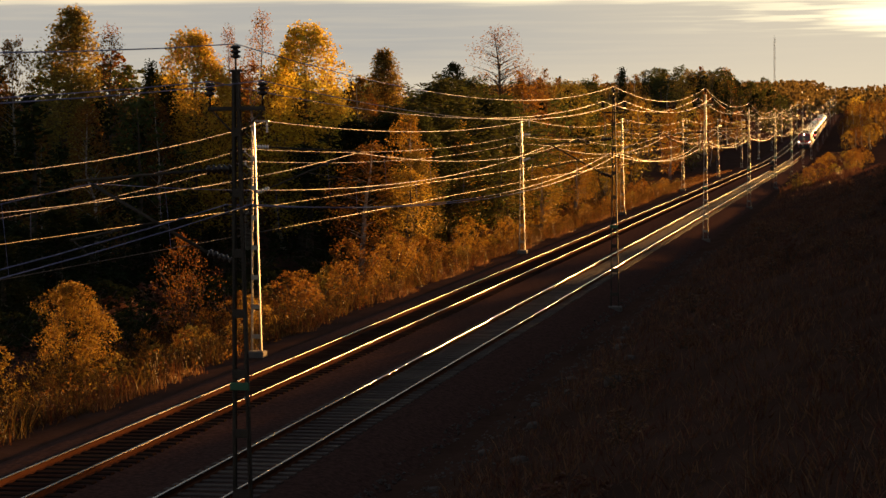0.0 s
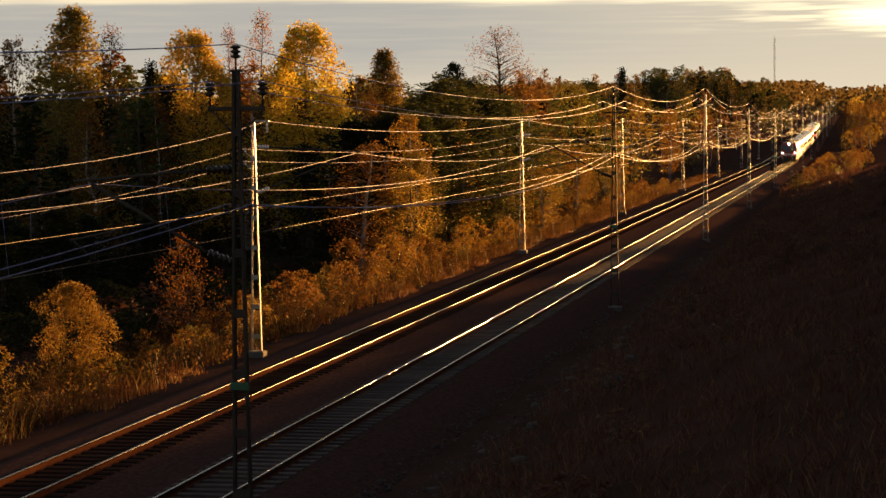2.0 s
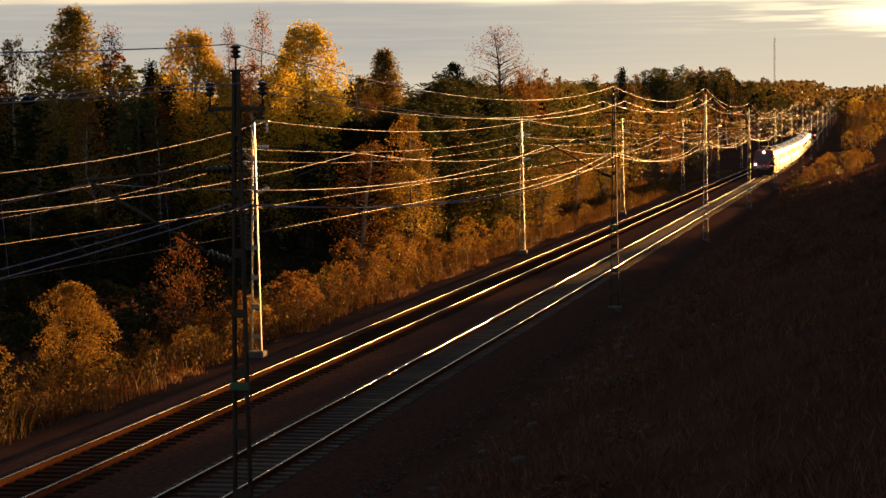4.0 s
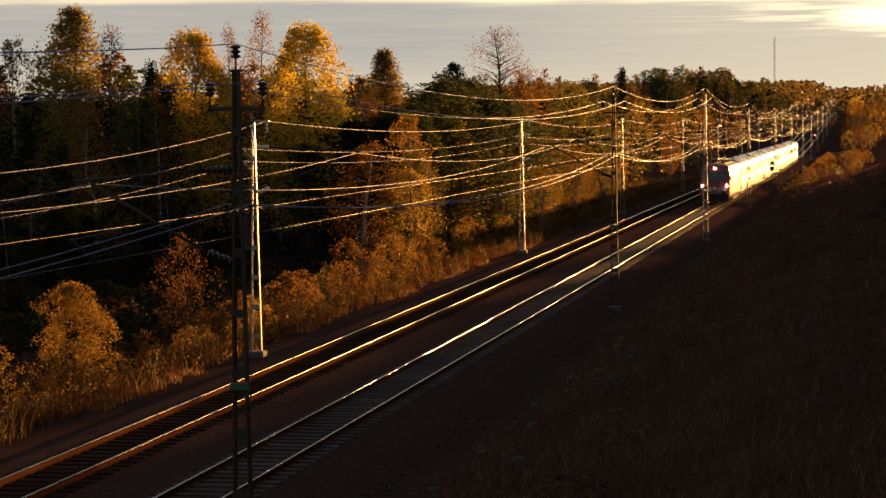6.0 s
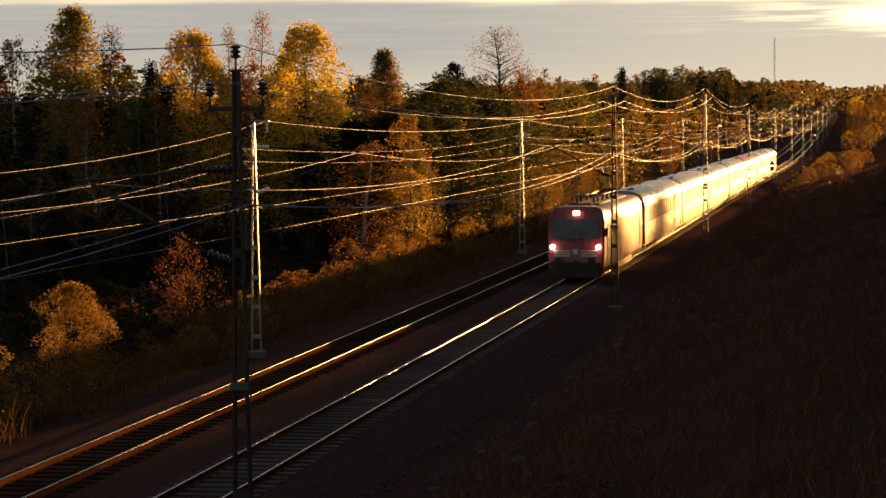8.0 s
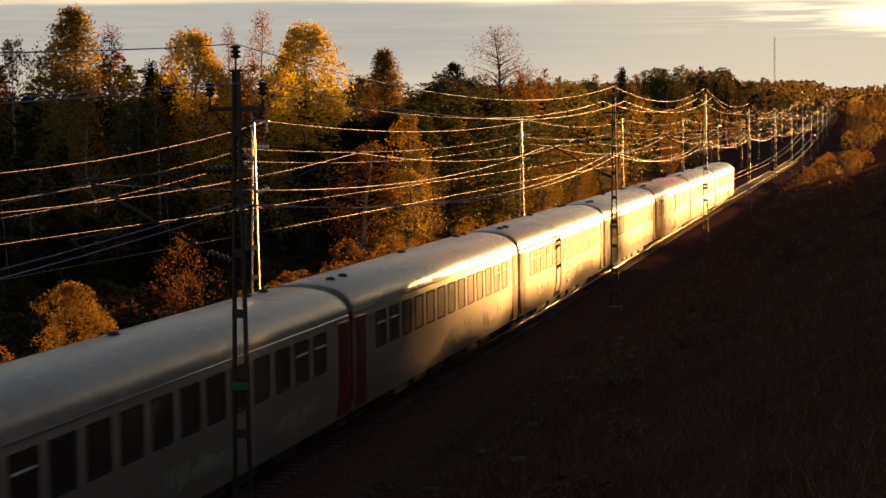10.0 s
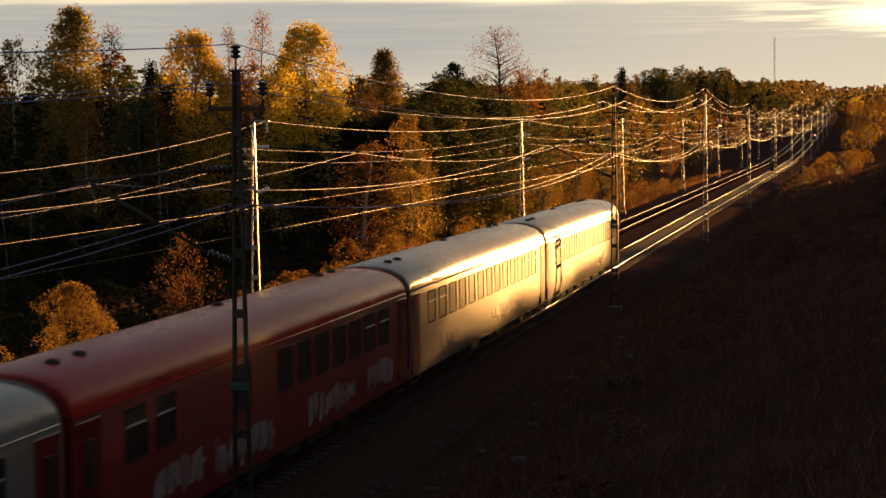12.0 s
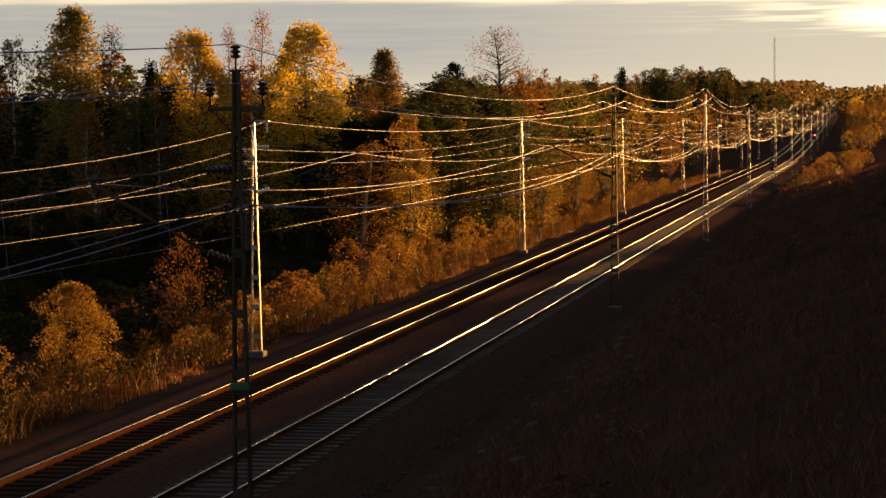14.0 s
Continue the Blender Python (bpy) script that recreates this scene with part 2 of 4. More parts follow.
# ---------------------------------------------------------------- mesh helpers
class Geo:
    """Collects vertices and faces of one mesh."""

    def __init__(self):
        self.v, self.f, self.s = [], [], []

    def add(self, verts, faces, smooth=False):
        n = len(self.v)
        self.v.extend(tuple(map(float, p)) for p in verts)
        self.f.extend(tuple(n + i for i in f) for f in faces)
        self.s.extend([smooth] * len(faces))
        return self

    def box(self, x0, x1, y0, y1, z0, z1, bevel=0.0):
        """A block; with bevel its upright and lying edges are chamfered."""
        if not bevel:
            vs = [(x, y, z) for z in (z0, z1) for y in (y0, y1) for x in (x0, x1)]
            return self.add(vs, [(0, 2, 3, 1), (4, 5, 7, 6), (0, 1, 5, 4), (2, 6, 7, 3), (0, 4, 6, 2), (1, 3, 7, 5)])
        b = bevel
        ring = lambda x0, x1, y0, y1, z: [(x0 + b, y0, z), (x1 - b, y0, z), (x1, y0 + b, z), (x1, y1 - b, z),
                                          (x1 - b, y1, z), (x0 + b, y1, z), (x0, y1 - b, z), (x0, y0 + b, z)]
        rings = [ring(x0 + b, x1 - b, y0 + b, y1 - b, z0), ring(x0, x1, y0, y1, z0 + b),
                 ring(x0, x1, y0, y1, z1 - b), ring(x0 + b, x1 - b, y0 + b, y1 - b, z1)]
        return self.loft(rings, closed=True, caps=True)

    def loft(self, rings, closed=True, caps=False, smooth=False):
        k = len(rings[0])
        fs = []
        for r in range(len(rings) - 1):
            for i in range(k if closed else k - 1):
                j = (i + 1) % k
                fs.append((r * k + i, r * k + j, (r + 1) * k + j, (r + 1) * k + i))
        n0 = len(fs)
        if caps:
            fs.append(tuple(reversed(range(k))))
            fs.append(tuple(range((len(rings) - 1) * k, len(rings) * k)))
        self.add([p for r in rings for p in r], fs, smooth)
        if caps and smooth:
            self.s[-1] = self.s[-2] = False
        return self

    def tube(self, path, radius, sides=6, caps=True, smooth=True):
        """A round bar along a path; radius is a number or one for each point."""
        path = [Vector(p) for p in path]
        rad = radius if isinstance(radius, (list, tuple)) else [radius] * len(path)
        rings = []
        for i, p in enumerate(path):
            d = (path[min(i + 1, len(path) - 1)] - path[max(i - 1, 0)]).normalized()
            a = d.cross(Vector((0, 0, 1)) if abs(d.z) < 0.9 else Vector((1, 0, 0))).normalized()
            b = a.cross(d)
            rings.append([p + (a * math.cos(t) + b * math.sin(t)) * rad[i] for t in (2 * math.pi * j / sides for j in range(sides))])
        return self.loft(rings, True, caps, smooth)

    def mesh(self, name, mat):
        me = bpy.data.meshes.new(name)
        me.from_pydata(self.v, [], self.f)
        me.polygons.foreach_set("use_smooth", self.s)
        me.materials.append(mat)
        me.update()
        return me


def part(name, geo, mat, parent=None, label="", m=None):
    """One mesh object, under a thing or a part."""
    ob = new(name, geo.mesh(name, mat) if isinstance(geo, Geo) else geo)
    if m is not None:
        ob.matrix_basis = m
    ob.parent = parent
    return tagged(ob, label)


def thing(name, label, category, group="", m=None):
    ob = new(name)
    ob.empty_display_size = 0.3
    if m is not None:
        ob.matrix_basis = m
    return tagged(ob, label, category, group)


def structure(ob, label="", category=""):
    return tagged(ob, label, category, kind="structure")


# ---------------------------------------------------------------- lie of the land
def rise(y):
    """The line climbs beyond the sag."""
    if y < 370:
        return 0.0
    if y < 560:
        return 6.6e-5 * (y - 370) ** 2
    return 2.383 + 0.0251 * (min(y, 900) - 560)


def ease(a, b, x):
    t = min(1.0, max(0.0, (x - a) / (b - a)))
    return t * t * (3 - 2 * t)


def ground_z(x, y):
    z = -0.75
    if x < -8.8:
        z = -0.75 - 1.45 * ease(-8.8, -15.0, x) + 0.03 * min(30.0, max(0.0, -22 - x))
    elif x > 3.9:
        m = 0.34 - 0.25 * ease(200, 320, y)
        z = -0.75 + m * (min(x, 17) - 3.9) + 0.02 * max(0.0, x - 17)
    n = noise.noise(Vector((x * 0.11, y * 0.11, 3.1))) * 0.35 + noise.noise(Vector((x * 0.5, y * 0.5, 7.7))) * 0.12
    away = ease(-9.5, -13, x) if x < 0 else ease(4.5, 7, x)
    far = 23 * ease(1100, 2500, y) + 8 * ease(520, 700, y) * ease(-14, -40, x)
    return z + n * away + rise(y) + far


def build_ground():
    xs = sorted(set([-1500, -900, -500, -300, -200, -140] + list(range(-100, -30, 6)) + [v * 0.75 for v in range(-40, 34)] + list(range(26, 70, 5)) + [90, 140, 200, 300, 500, 900, 1500]))
    ys = sorted(set([-150, -80, -40, -10] + [0 + v * 1.5 for v in range(0, 120)] + list(range(182, 420, 6)) + list(range(420, 900, 20)) + list(range(900, 3000, 120)) + [3400, 4200]))
    g = Geo()
    vs = [(x, y, ground_z(x, y)) for y in ys for x in xs]
    k = len(xs)
    fs = [(r * k + i, r * k + i + 1, (r + 1) * k + i + 1, (r + 1) * k + i) for r in range(len(ys) - 1) for i in range(k - 1)]
    g.add(vs, fs, True)
    structure(part("ground", g, M["soil"]), "dark brown grassy earth with a cutting slope", "ground")


build_ground()
TRACKS = (0.0, -4.45)
Y0, Y1 = -60.0, 900.0
LONG = [Y0, 0, 60, 120, 200, 300] + list(range(370, 620, 15)) + [700, 800, 900]


def build_ballast():
    prof = [(-8.4, -0.95), (-7.7, -0.62), (-6.5, -0.24), (-5.6, -0.20), (-3.3, -0.20), (-2.6, -0.27), (-1.9, -0.27), (-1.2, -0.20), (1.2, -0.20), (2.0, -0.24), (3.0, -0.62), (3.7, -0.98)]
    g = Geo()
    rings = []
    y = Y0
    while y < Y1:
        rings.append([(x + 0.08 * noise.noise(Vector((x * 3, y * 0.7, 1))), y, z + rise(y) + 0.012 * noise.noise(Vector((x * 2.3, y * 1.3, 5)))) for x, z in prof])
        y += 0.5 if y < 150 else (3 if y < 400 else 12)
    g.loft(rings, closed=False, smooth=True)
    return structure(part("ballast", g, M["ballast"]), "dark crushed stone track ballast under both tracks", "ballast")


ballast = build_ballast()


def build_rails():
    head = [(-0.030, -0.035), (-0.036, -0.030), (-0.036, -0.012), (-0.033, -0.005), (-0.026, -0.001), (-0.012, 0), (0.012, 0), (0.026, -0.001), (0.033, -0.005), (0.036, -0.012), (0.036, -0.030), (0.030, -0.035)]
    web = [(0.009, -0.036), (0.009, -0.135), (0.03, -0.15), (0.075, -0.158), (0.075, -0.172), (-0.075, -0.172), (-0.075, -0.158), (-0.03, -0.15), (-0.009, -0.135), (-0.009, -0.036)]
    for tx in TRACKS:
        for sx in (-0.7535, 0.7535):
            rail = thing("rail", "long steel running rail with polished head, on concrete sleepers", "rail", "running rails")
            for name, prof, mat in (("rail_head", head, "rail_head"), ("rail_web", web, "rail_web")):
                g = Geo().loft([[(tx + sx + px, y, pz + rise(y)) for px, pz in prof] for y in LONG], closed=True, smooth=False)
                part(name, g, M[mat], rail)


build_rails()


# ---------------------------------------------------------------- masts and wires
RIGHT_MASTS = [-80.4, -21.6, 37.2, 96.3, 152.2, 209.5, 270.6] + [330.5 + 58.8 * i for i in range(9)]
LEFT_MASTS = [-49.0, 13.9, 75.9, 138.5, 197.5, 264.2] + [327.8 + 62.9 * i for i in range(9)]
TALLER = {96.3: 0.12, 152.2: 0.88, 209.5: 0.22}      # how much these near-side masts overtop the others
XR, XL = 3.05, -8.45


def insulator(path0, path1, r, sheds, mat_geo):
    """A ribbed rod between two points."""
    a, b = Vector(path0), Vector(path1)
    pts, rad = [], []
    for i in range(sheds):
        for u, k in ((0.1, 0.45), (0.45, 1.0), (0.6, 1.0), (0.95, 0.45)):
            pts.append(a.lerp(b, (i + u) / sheds)), rad.append(r * k)
    mat_geo.tube(pts, rad, 8)


def lattice(mast, top, base, foot, head, mat, lean=0.0):
    """Two channels that close towards the top, with batten plates between them."""
    half = lambda z: (foot + (head - foot) * (z - base) / (top - base)) / 2
    for s in (-1, 1):
        g = Geo()
        rings = []
        for z in (base, top):
            x, w = s * half(z), 0.062
            i, t = x - 0.055 * s, 0.009
            rings.append([(x, -w, z), (x, w, z), (i, w, z), (i, w - t, z), (x - t * s, w - t, z), (x - t * s, -w + t, z), (i, -w + t, z), (i, -w, z)][::s])
        g.loft(rings, True, True)
        part("channel", g, M[mat], mast)
    z = base + 0.6
    while z < top - 0.15:
        h = half(z)
        g = Geo().box(-h, h, -0.072, -0.058, z, z + 0.17, 0.004)
        part("batten_plate", g, M[mat], mast)
        z += 1.15
    part("top_cap", Geo().box(-head / 2 - 0.04, head / 2 + 0.04, -0.08, 0.08, top, top + 0.05, 0.01), M[mat], mast)
    part("foundation", Geo().box(-0.33, 0.33, -0.3, 0.3, base - 0.7, base + 0.12, 0.04), M["concrete"], mast, "weathered concrete block")


def cantilever(mast, s, reach, mat_ins):
    """Bracket towards the track: s is the side, reach the distance to the track's middle."""
    w, zt, zb = 0.1, 7.40, 5.62
    br = Geo()
    br.tube([(s * 0.62, 0, zt), (s * (reach + 0.25), 0, 7.20)], 0.028, 8)
    br.tube([(s * 0.62, 0, zb + 0.2), (s * (reach - 0.1), 0, 7.15)], 0.032, 8)
    br.tube([(s * (reach * 0.55), 0, 6.4), (s * (reach + 0.35), 0, 6.05)], 0.022, 8)
    br.tube([(s * (reach + 0.3), 0, 6.05), (s * (reach - 0.15), 0, 5.67)], 0.014, 6)
    cb = part("cantilever", br, M["dark_steel"], mast)
    for z0, z1 in ((zt + 0.02, zt), (zb + 0.02, zb + 0.2)):
        g = Geo()
        insulator((s * w, 0, z0), (s * 0.62, 0, z1), 0.095, 5, g)
        part("insulator", g, M[mat_ins], cb)


def right_mast(mat, ex):
    mast = thing("catenary_mast", "tall dark steel lattice mast with wire brackets beside the track" if mat == "dark_steel" else "tall galvanised steel lattice mast with wire brackets beside the track", "mast", "masts beside the near track")
    lattice(mast, 9.25 + ex, -0.62, 0.42, 0.13, mat)
    arm = part("crossarm", Geo().box(-0.56, 0.56, -0.05, 0.05, 8.52 + ex, 8.60 + ex, 0.01).tube([(-0.5, 0.06, 8.52 + ex), (0, 0.06, 8.0 + ex)], 0.018).tube([(0.5, 0.06, 8.52 + ex), (0, 0.06, 8.0 + ex)], 0.018), M[mat], mast)
    for x, z0 in ((-0.52, 8.6 + ex), (0.52, 8.6 + ex), (0, 9.3 + ex)):
        g = Geo().tube([(x, 0, z0), (x, 0, z0 + 0.26)], 0.018)
        insulator((x, 0, z0 + 0.2), (x, 0, z0 + 0.46), 0.11, 3, g)
        part("insulator", g, M["dark_porcelain"], mast)
    for s in (-1, 1):
        g = Geo().tube([(s * 0.08, 0, 6.55), (s * 0.24, 0, 6.55)], 0.02)
        insulator((s * 0.24, 0, 6.53), (s * 0.24, 0, 6.75), 0.055, 3, g)
        part("insulator", g, M["dark_porcelain"], mast)
    cantilever(mast, -1, 3.05, "dark_porcelain")
    part("enamel_plate", Geo().box(-0.19, 0.19, -0.10, -0.08, 3.20, 3.35, 0.006), M["green_plate"], mast, "small green enamel plate")
    part("earth_wire", Geo().tube([(0.19, -0.09, -0.5), (0.1, -0.09, 6.0)], 0.008), M["dark_steel"], mast)
    return mast


def left_mast():
    mast = thing("catenary_mast", "galvanised steel lattice mast with white insulators beside the track", "mast", "masts beside the far track")
    lattice(mast, 8.5, -0.62, 0.43, 0.12, "galv")
    part("crossarm", Geo().box(-0.06, 0.62, -0.04, 0.04, 8.38, 8.44, 0.01), M["galv"], mast)
    g = Geo()
    insulator((0.55, 0, 8.38), (0.55, 0, 7.95), 0.06, 5, g)
    part("insulator", g, M["porcelain"], mast)
    for z in (7.21, 6.73):
        g = Geo().tube([(-0.1, 0, z - 0.2), (-0.34, 0, z)], 0.014)
        insulator((-0.34, 0, z - 0.02), (-0.34, 0, z + 0.16), 0.05, 2, g)
        part("insulator", g, M["porcelain"], mast)
    cantilever(mast, 1, 4.0, "porcelain")
    return mast


def build_masts():
    made = {}
    for y in RIGHT_MASTS:
        m = pose(XR, y, rise(y))
        kind = ("dark_steel" if y < 100 else "galv", TALLER.get(y, 0.0))
        if kind in made:
            copy_thing(made[kind], m)
        else:
            made[kind] = right_mast(*kind)
            made[kind].matrix_basis = m
    proto = left_mast()
    for i, y in enumerate(LEFT_MASTS):
        m = pose(XL, y, rise(y))
        if i:
            copy_thing(proto, m)
        else:
            proto.matrix_basis = m


build_masts()


def span_points(masts, x, z, sag, stagger=0.0, n=14, slack=1.0, taller=None):
    """A wire hung from mast to mast."""
    pts, lift = [], taller or {}
    for i in range(len(masts) - 1):
        a, b = masts[i], masts[i + 1]
        sg = sag * (slack if i == 1 else 1.0)
        xa, xb = x + stagger * (-1) ** i, x - stagger * (-1) ** i
        for j in range(n):
            u = j / n
            y = a + (b - a) * u
            pts.append((xa + (xb - xa) * u, y, z + (rise(a) + lift.get(a, 0.0)) * (1 - u) + (rise(b) + lift.get(b, 0.0)) * u - 4 * sg * u * (1 - u)))
    return pts


def build_wires():
    R = 0.0105
    for x, z, sag in ((XR - 0.52, 9.08, 0.75), (XR + 0.52, 9.08, 0.80), (XR, 9.78, 0.85)):
        ob = part("power_line_wire", Geo().tube(span_points(RIGHT_MASTS, x, z, sag, taller=TALLER), R, 5), M["wire"])
        tagged(ob, "bare metal power wire sagging between the mast tops", "wire", "power line wires")
    ob = part("feeder_wire", Geo().tube(span_points(LEFT_MASTS, XL + 0.55, 8.40, 0.58, slack=2.45), R * 1.15, 5), M["wire"])
    tagged(ob, "bare metal feeder wire hung from the far masts", "wire", "power line wires")
    for z in (7.34, 6.86):
        ob = part("return_wire", Geo().tube(span_points(LEFT_MASTS, XL - 0.34, z, 0.5, slack=2.4), R * 0.8, 5), M["wire"])
        tagged(ob, "thin bare return wire on small insulators", "wire", "power line wires")
    for dx in (-0.24, 0.24):
        ob = part("return_wire", Geo().tube(span_points(RIGHT_MASTS, XR + dx, 6.74, 0.85), R * 1.1, 5), M["wire"])
        tagged(ob, "bare return wire hung low between the near masts", "wire", "power line wires")
    for tx, masts, s in ((0.0, RIGHT_MASTS, 0.25), (-4.45, LEFT_MASTS, 0.25)):
        cat = thing("overhead_line", "copper contact wire under a sagging messenger wire above the track", "overhead line", "overhead lines")
        top = span_points(masts, tx, 7.15, 0.83, s * 0.5)
        low = span_points(masts, tx, 5.65, 0.04, s)
        part("messenger_wire", Geo().tube(top, R, 5), M["wire"], cat)
        part("contact_wire", Geo().tube(low, R, 5), M["contact"], cat)
        for k, (a, b) in enumerate(zip(top, low)):
            if k % 2 and a[1] < 420 and a[2] - b[2] > 0.1:
                part("dropper", Geo().tube([a, b], 0.005, 4, False), M["wire"], cat)


build_wires()


# ---------------------------------------------------------------- trees and undergrowth
def leaf_cards(rng, centres, spread, count, size, droop=0.0):
    """Small bent leaf clumps scattered round the centres."""
    k = len(centres)
    c = np.repeat(np.asarray(centres, float), count, axis=0)
    sp = np.repeat(np.broadcast_to(np.asarray(spread, float).reshape(-1, 1), (k, 1)), count, axis=0)
    n = len(c)
    d = rng.normal(size=(n, 3))
    d /= np.linalg.norm(d, axis=1)[:, None]
    p = c + d * sp * rng.uniform(0.15, 1.0, (n, 1)) ** 0.6
    a = rng.normal(size=(n, 3))
    a[:, 2] -= droop
    a /= np.linalg.norm(a, axis=1)[:, None]
    b = np.cross(a, rng.normal(size=(n, 3)))
    b /= np.linalg.norm(b, axis=1)[:, None] + 1e-9
    s = size * rng.uniform(0.55, 1.35, (n, 1))
    v = np.stack([p - a * s * 0.6, p + b * s * 0.33, p + a * s * 0.6, p - b * s * 0.33], 1).reshape(-1, 3)
    f = np.arange(n * 4).reshape(-1, 4)
    g = Geo()
    g.v, g.f, g.s = [tuple(r) for r in v.tolist()], [tuple(r) for r in f.tolist()], [False] * n
    return g


def crown_shape(kind, u):
    """Half width of the crown at u of its height, as a share of its widest."""
    if kind == "spruce":
        return max(0.04, (1 - u) ** 0.9)
    if kind == "pine":
        return math.sin(math.pi * min(1, 0.12 + 0.88 * u)) ** 0.6
    if kind == "cone":
        return max(0.07, (1 - u) ** 0.62) * (0.75 + 0.25 * min(1, u * 5))
    if kind == "bush":
        return math.sqrt(max(0.02, 1 - u * u)) * (0.75 + 0.25 * u)
    return max(0.1, math.sin(math.pi * (0.10 + 0.86 * u ** 0.85)) ** 0.75)


def make_tree(name, kind, label, height, width, leaf, seed, clumps=110, per=34, size=0.2, clear=0.18, bark="bark", twigs=26):
    """Tapered trunk, limbs and a crown of leaf clumps; the origin is at the foot."""
    rng = np.random.default_rng(seed)
    tree = thing(name, label, "bush" if kind == "bush" else "tree", "")
    tg = Geo()
    bend = rng.normal(0, 0.012 * height, (7, 2)).cumsum(0) * (0.6 if kind == "spruce" else 1)
    r0 = 0.012 * height + 0.03
    stem = [(bend[i][0] * (i > 0), bend[i][1] * (i > 0), -0.3 + (height * 0.97 + 0.3) * i / 6) for i in range(7)]
    stems = [stem]
    if kind == "bush":
        stems = []
        for _ in range(7):
            a, o = rng.uniform(0, 6.28), rng.uniform(0.15, 0.75) * width / 2
            stems.append([(math.cos(a) * o * u, math.sin(a) * o * u, -0.2 + height * 0.85 * u ** 0.8) for u in (0, 0.35, 0.7, 1)])
    for st in stems:
        q = len(st) - 1
        tg.tube(st, [max(0.012, (r0 if kind != "bush" else 0.03) * (1 - 0.92 * i / q)) for i in range(q + 1)], 7)
    centres, spread = [], []
    z0 = clear * height
    lump = [Vector((rng.uniform(0, 9), rng.uniform(0, 9), rng.uniform(0, 9))) for _ in range(1)][0]
    for i in range(clumps):
        u = (i + rng.uniform(0, 1)) / clumps
        if kind != "spruce":
            u = u ** 0.8
        z = z0 + (height - z0) * u
        a = rng.uniform(0, 6.283)
        w = crown_shape(kind, u) * width / 2
        w *= (0.84 if kind == "bush" else 0.72) + (0.5 if kind == "bush" else 0.55) * noise.noise(Vector((math.cos(a) * 1.3, math.sin(a) * 1.3, z / height * 5)) + lump)
        r = w * (rng.uniform(0.05, 1.0) if kind == "bush" else rng.uniform(0.35, 1.0)) ** 0.5
        j = min(5, int(max(0, z) / height * 6))
        sx, sy = (stem[j][0], stem[j][1]) if kind != "bush" else (0, 0)
        c = (sx + math.cos(a) * r, sy + math.sin(a) * r, z - (0.25 * r if kind == "spruce" else 0))
        centres.append(c), spread.append((0.10 if kind == "bush" else 0.062) * height * (0.55 + 0.6 * (1 - u)) * rng.uniform(0.7, 1.3))
        if i % max(1, clumps // max(1, twigs)) == 0 and kind != "bush":
            h0 = max(0.1, z - (0.35 if kind != "spruce" else -0.05) * r - 0.3)
            j0 = min(5, int(h0 / height * 6))
            tg.tube([(stem[j0][0], stem[j0][1], h0), ((stem[j0][0] + c[0]) / 2, (stem[j0][1] + c[1]) / 2, (h0 + c[2]) / 2 + 0.06 * r), c],
                    [r0 * 0.3 * (1.1 - u), r0 * 0.2 * (1.1 - u), 0.01], 5)
    part("trunk", tg, M[bark], tree)
    part("crown", leaf_cards(rng, centres, spread, per, size, 0.5 if kind in ("birch", "spruce") else 0.1), M[leaf], tree)
    return tree


PROTO = {}


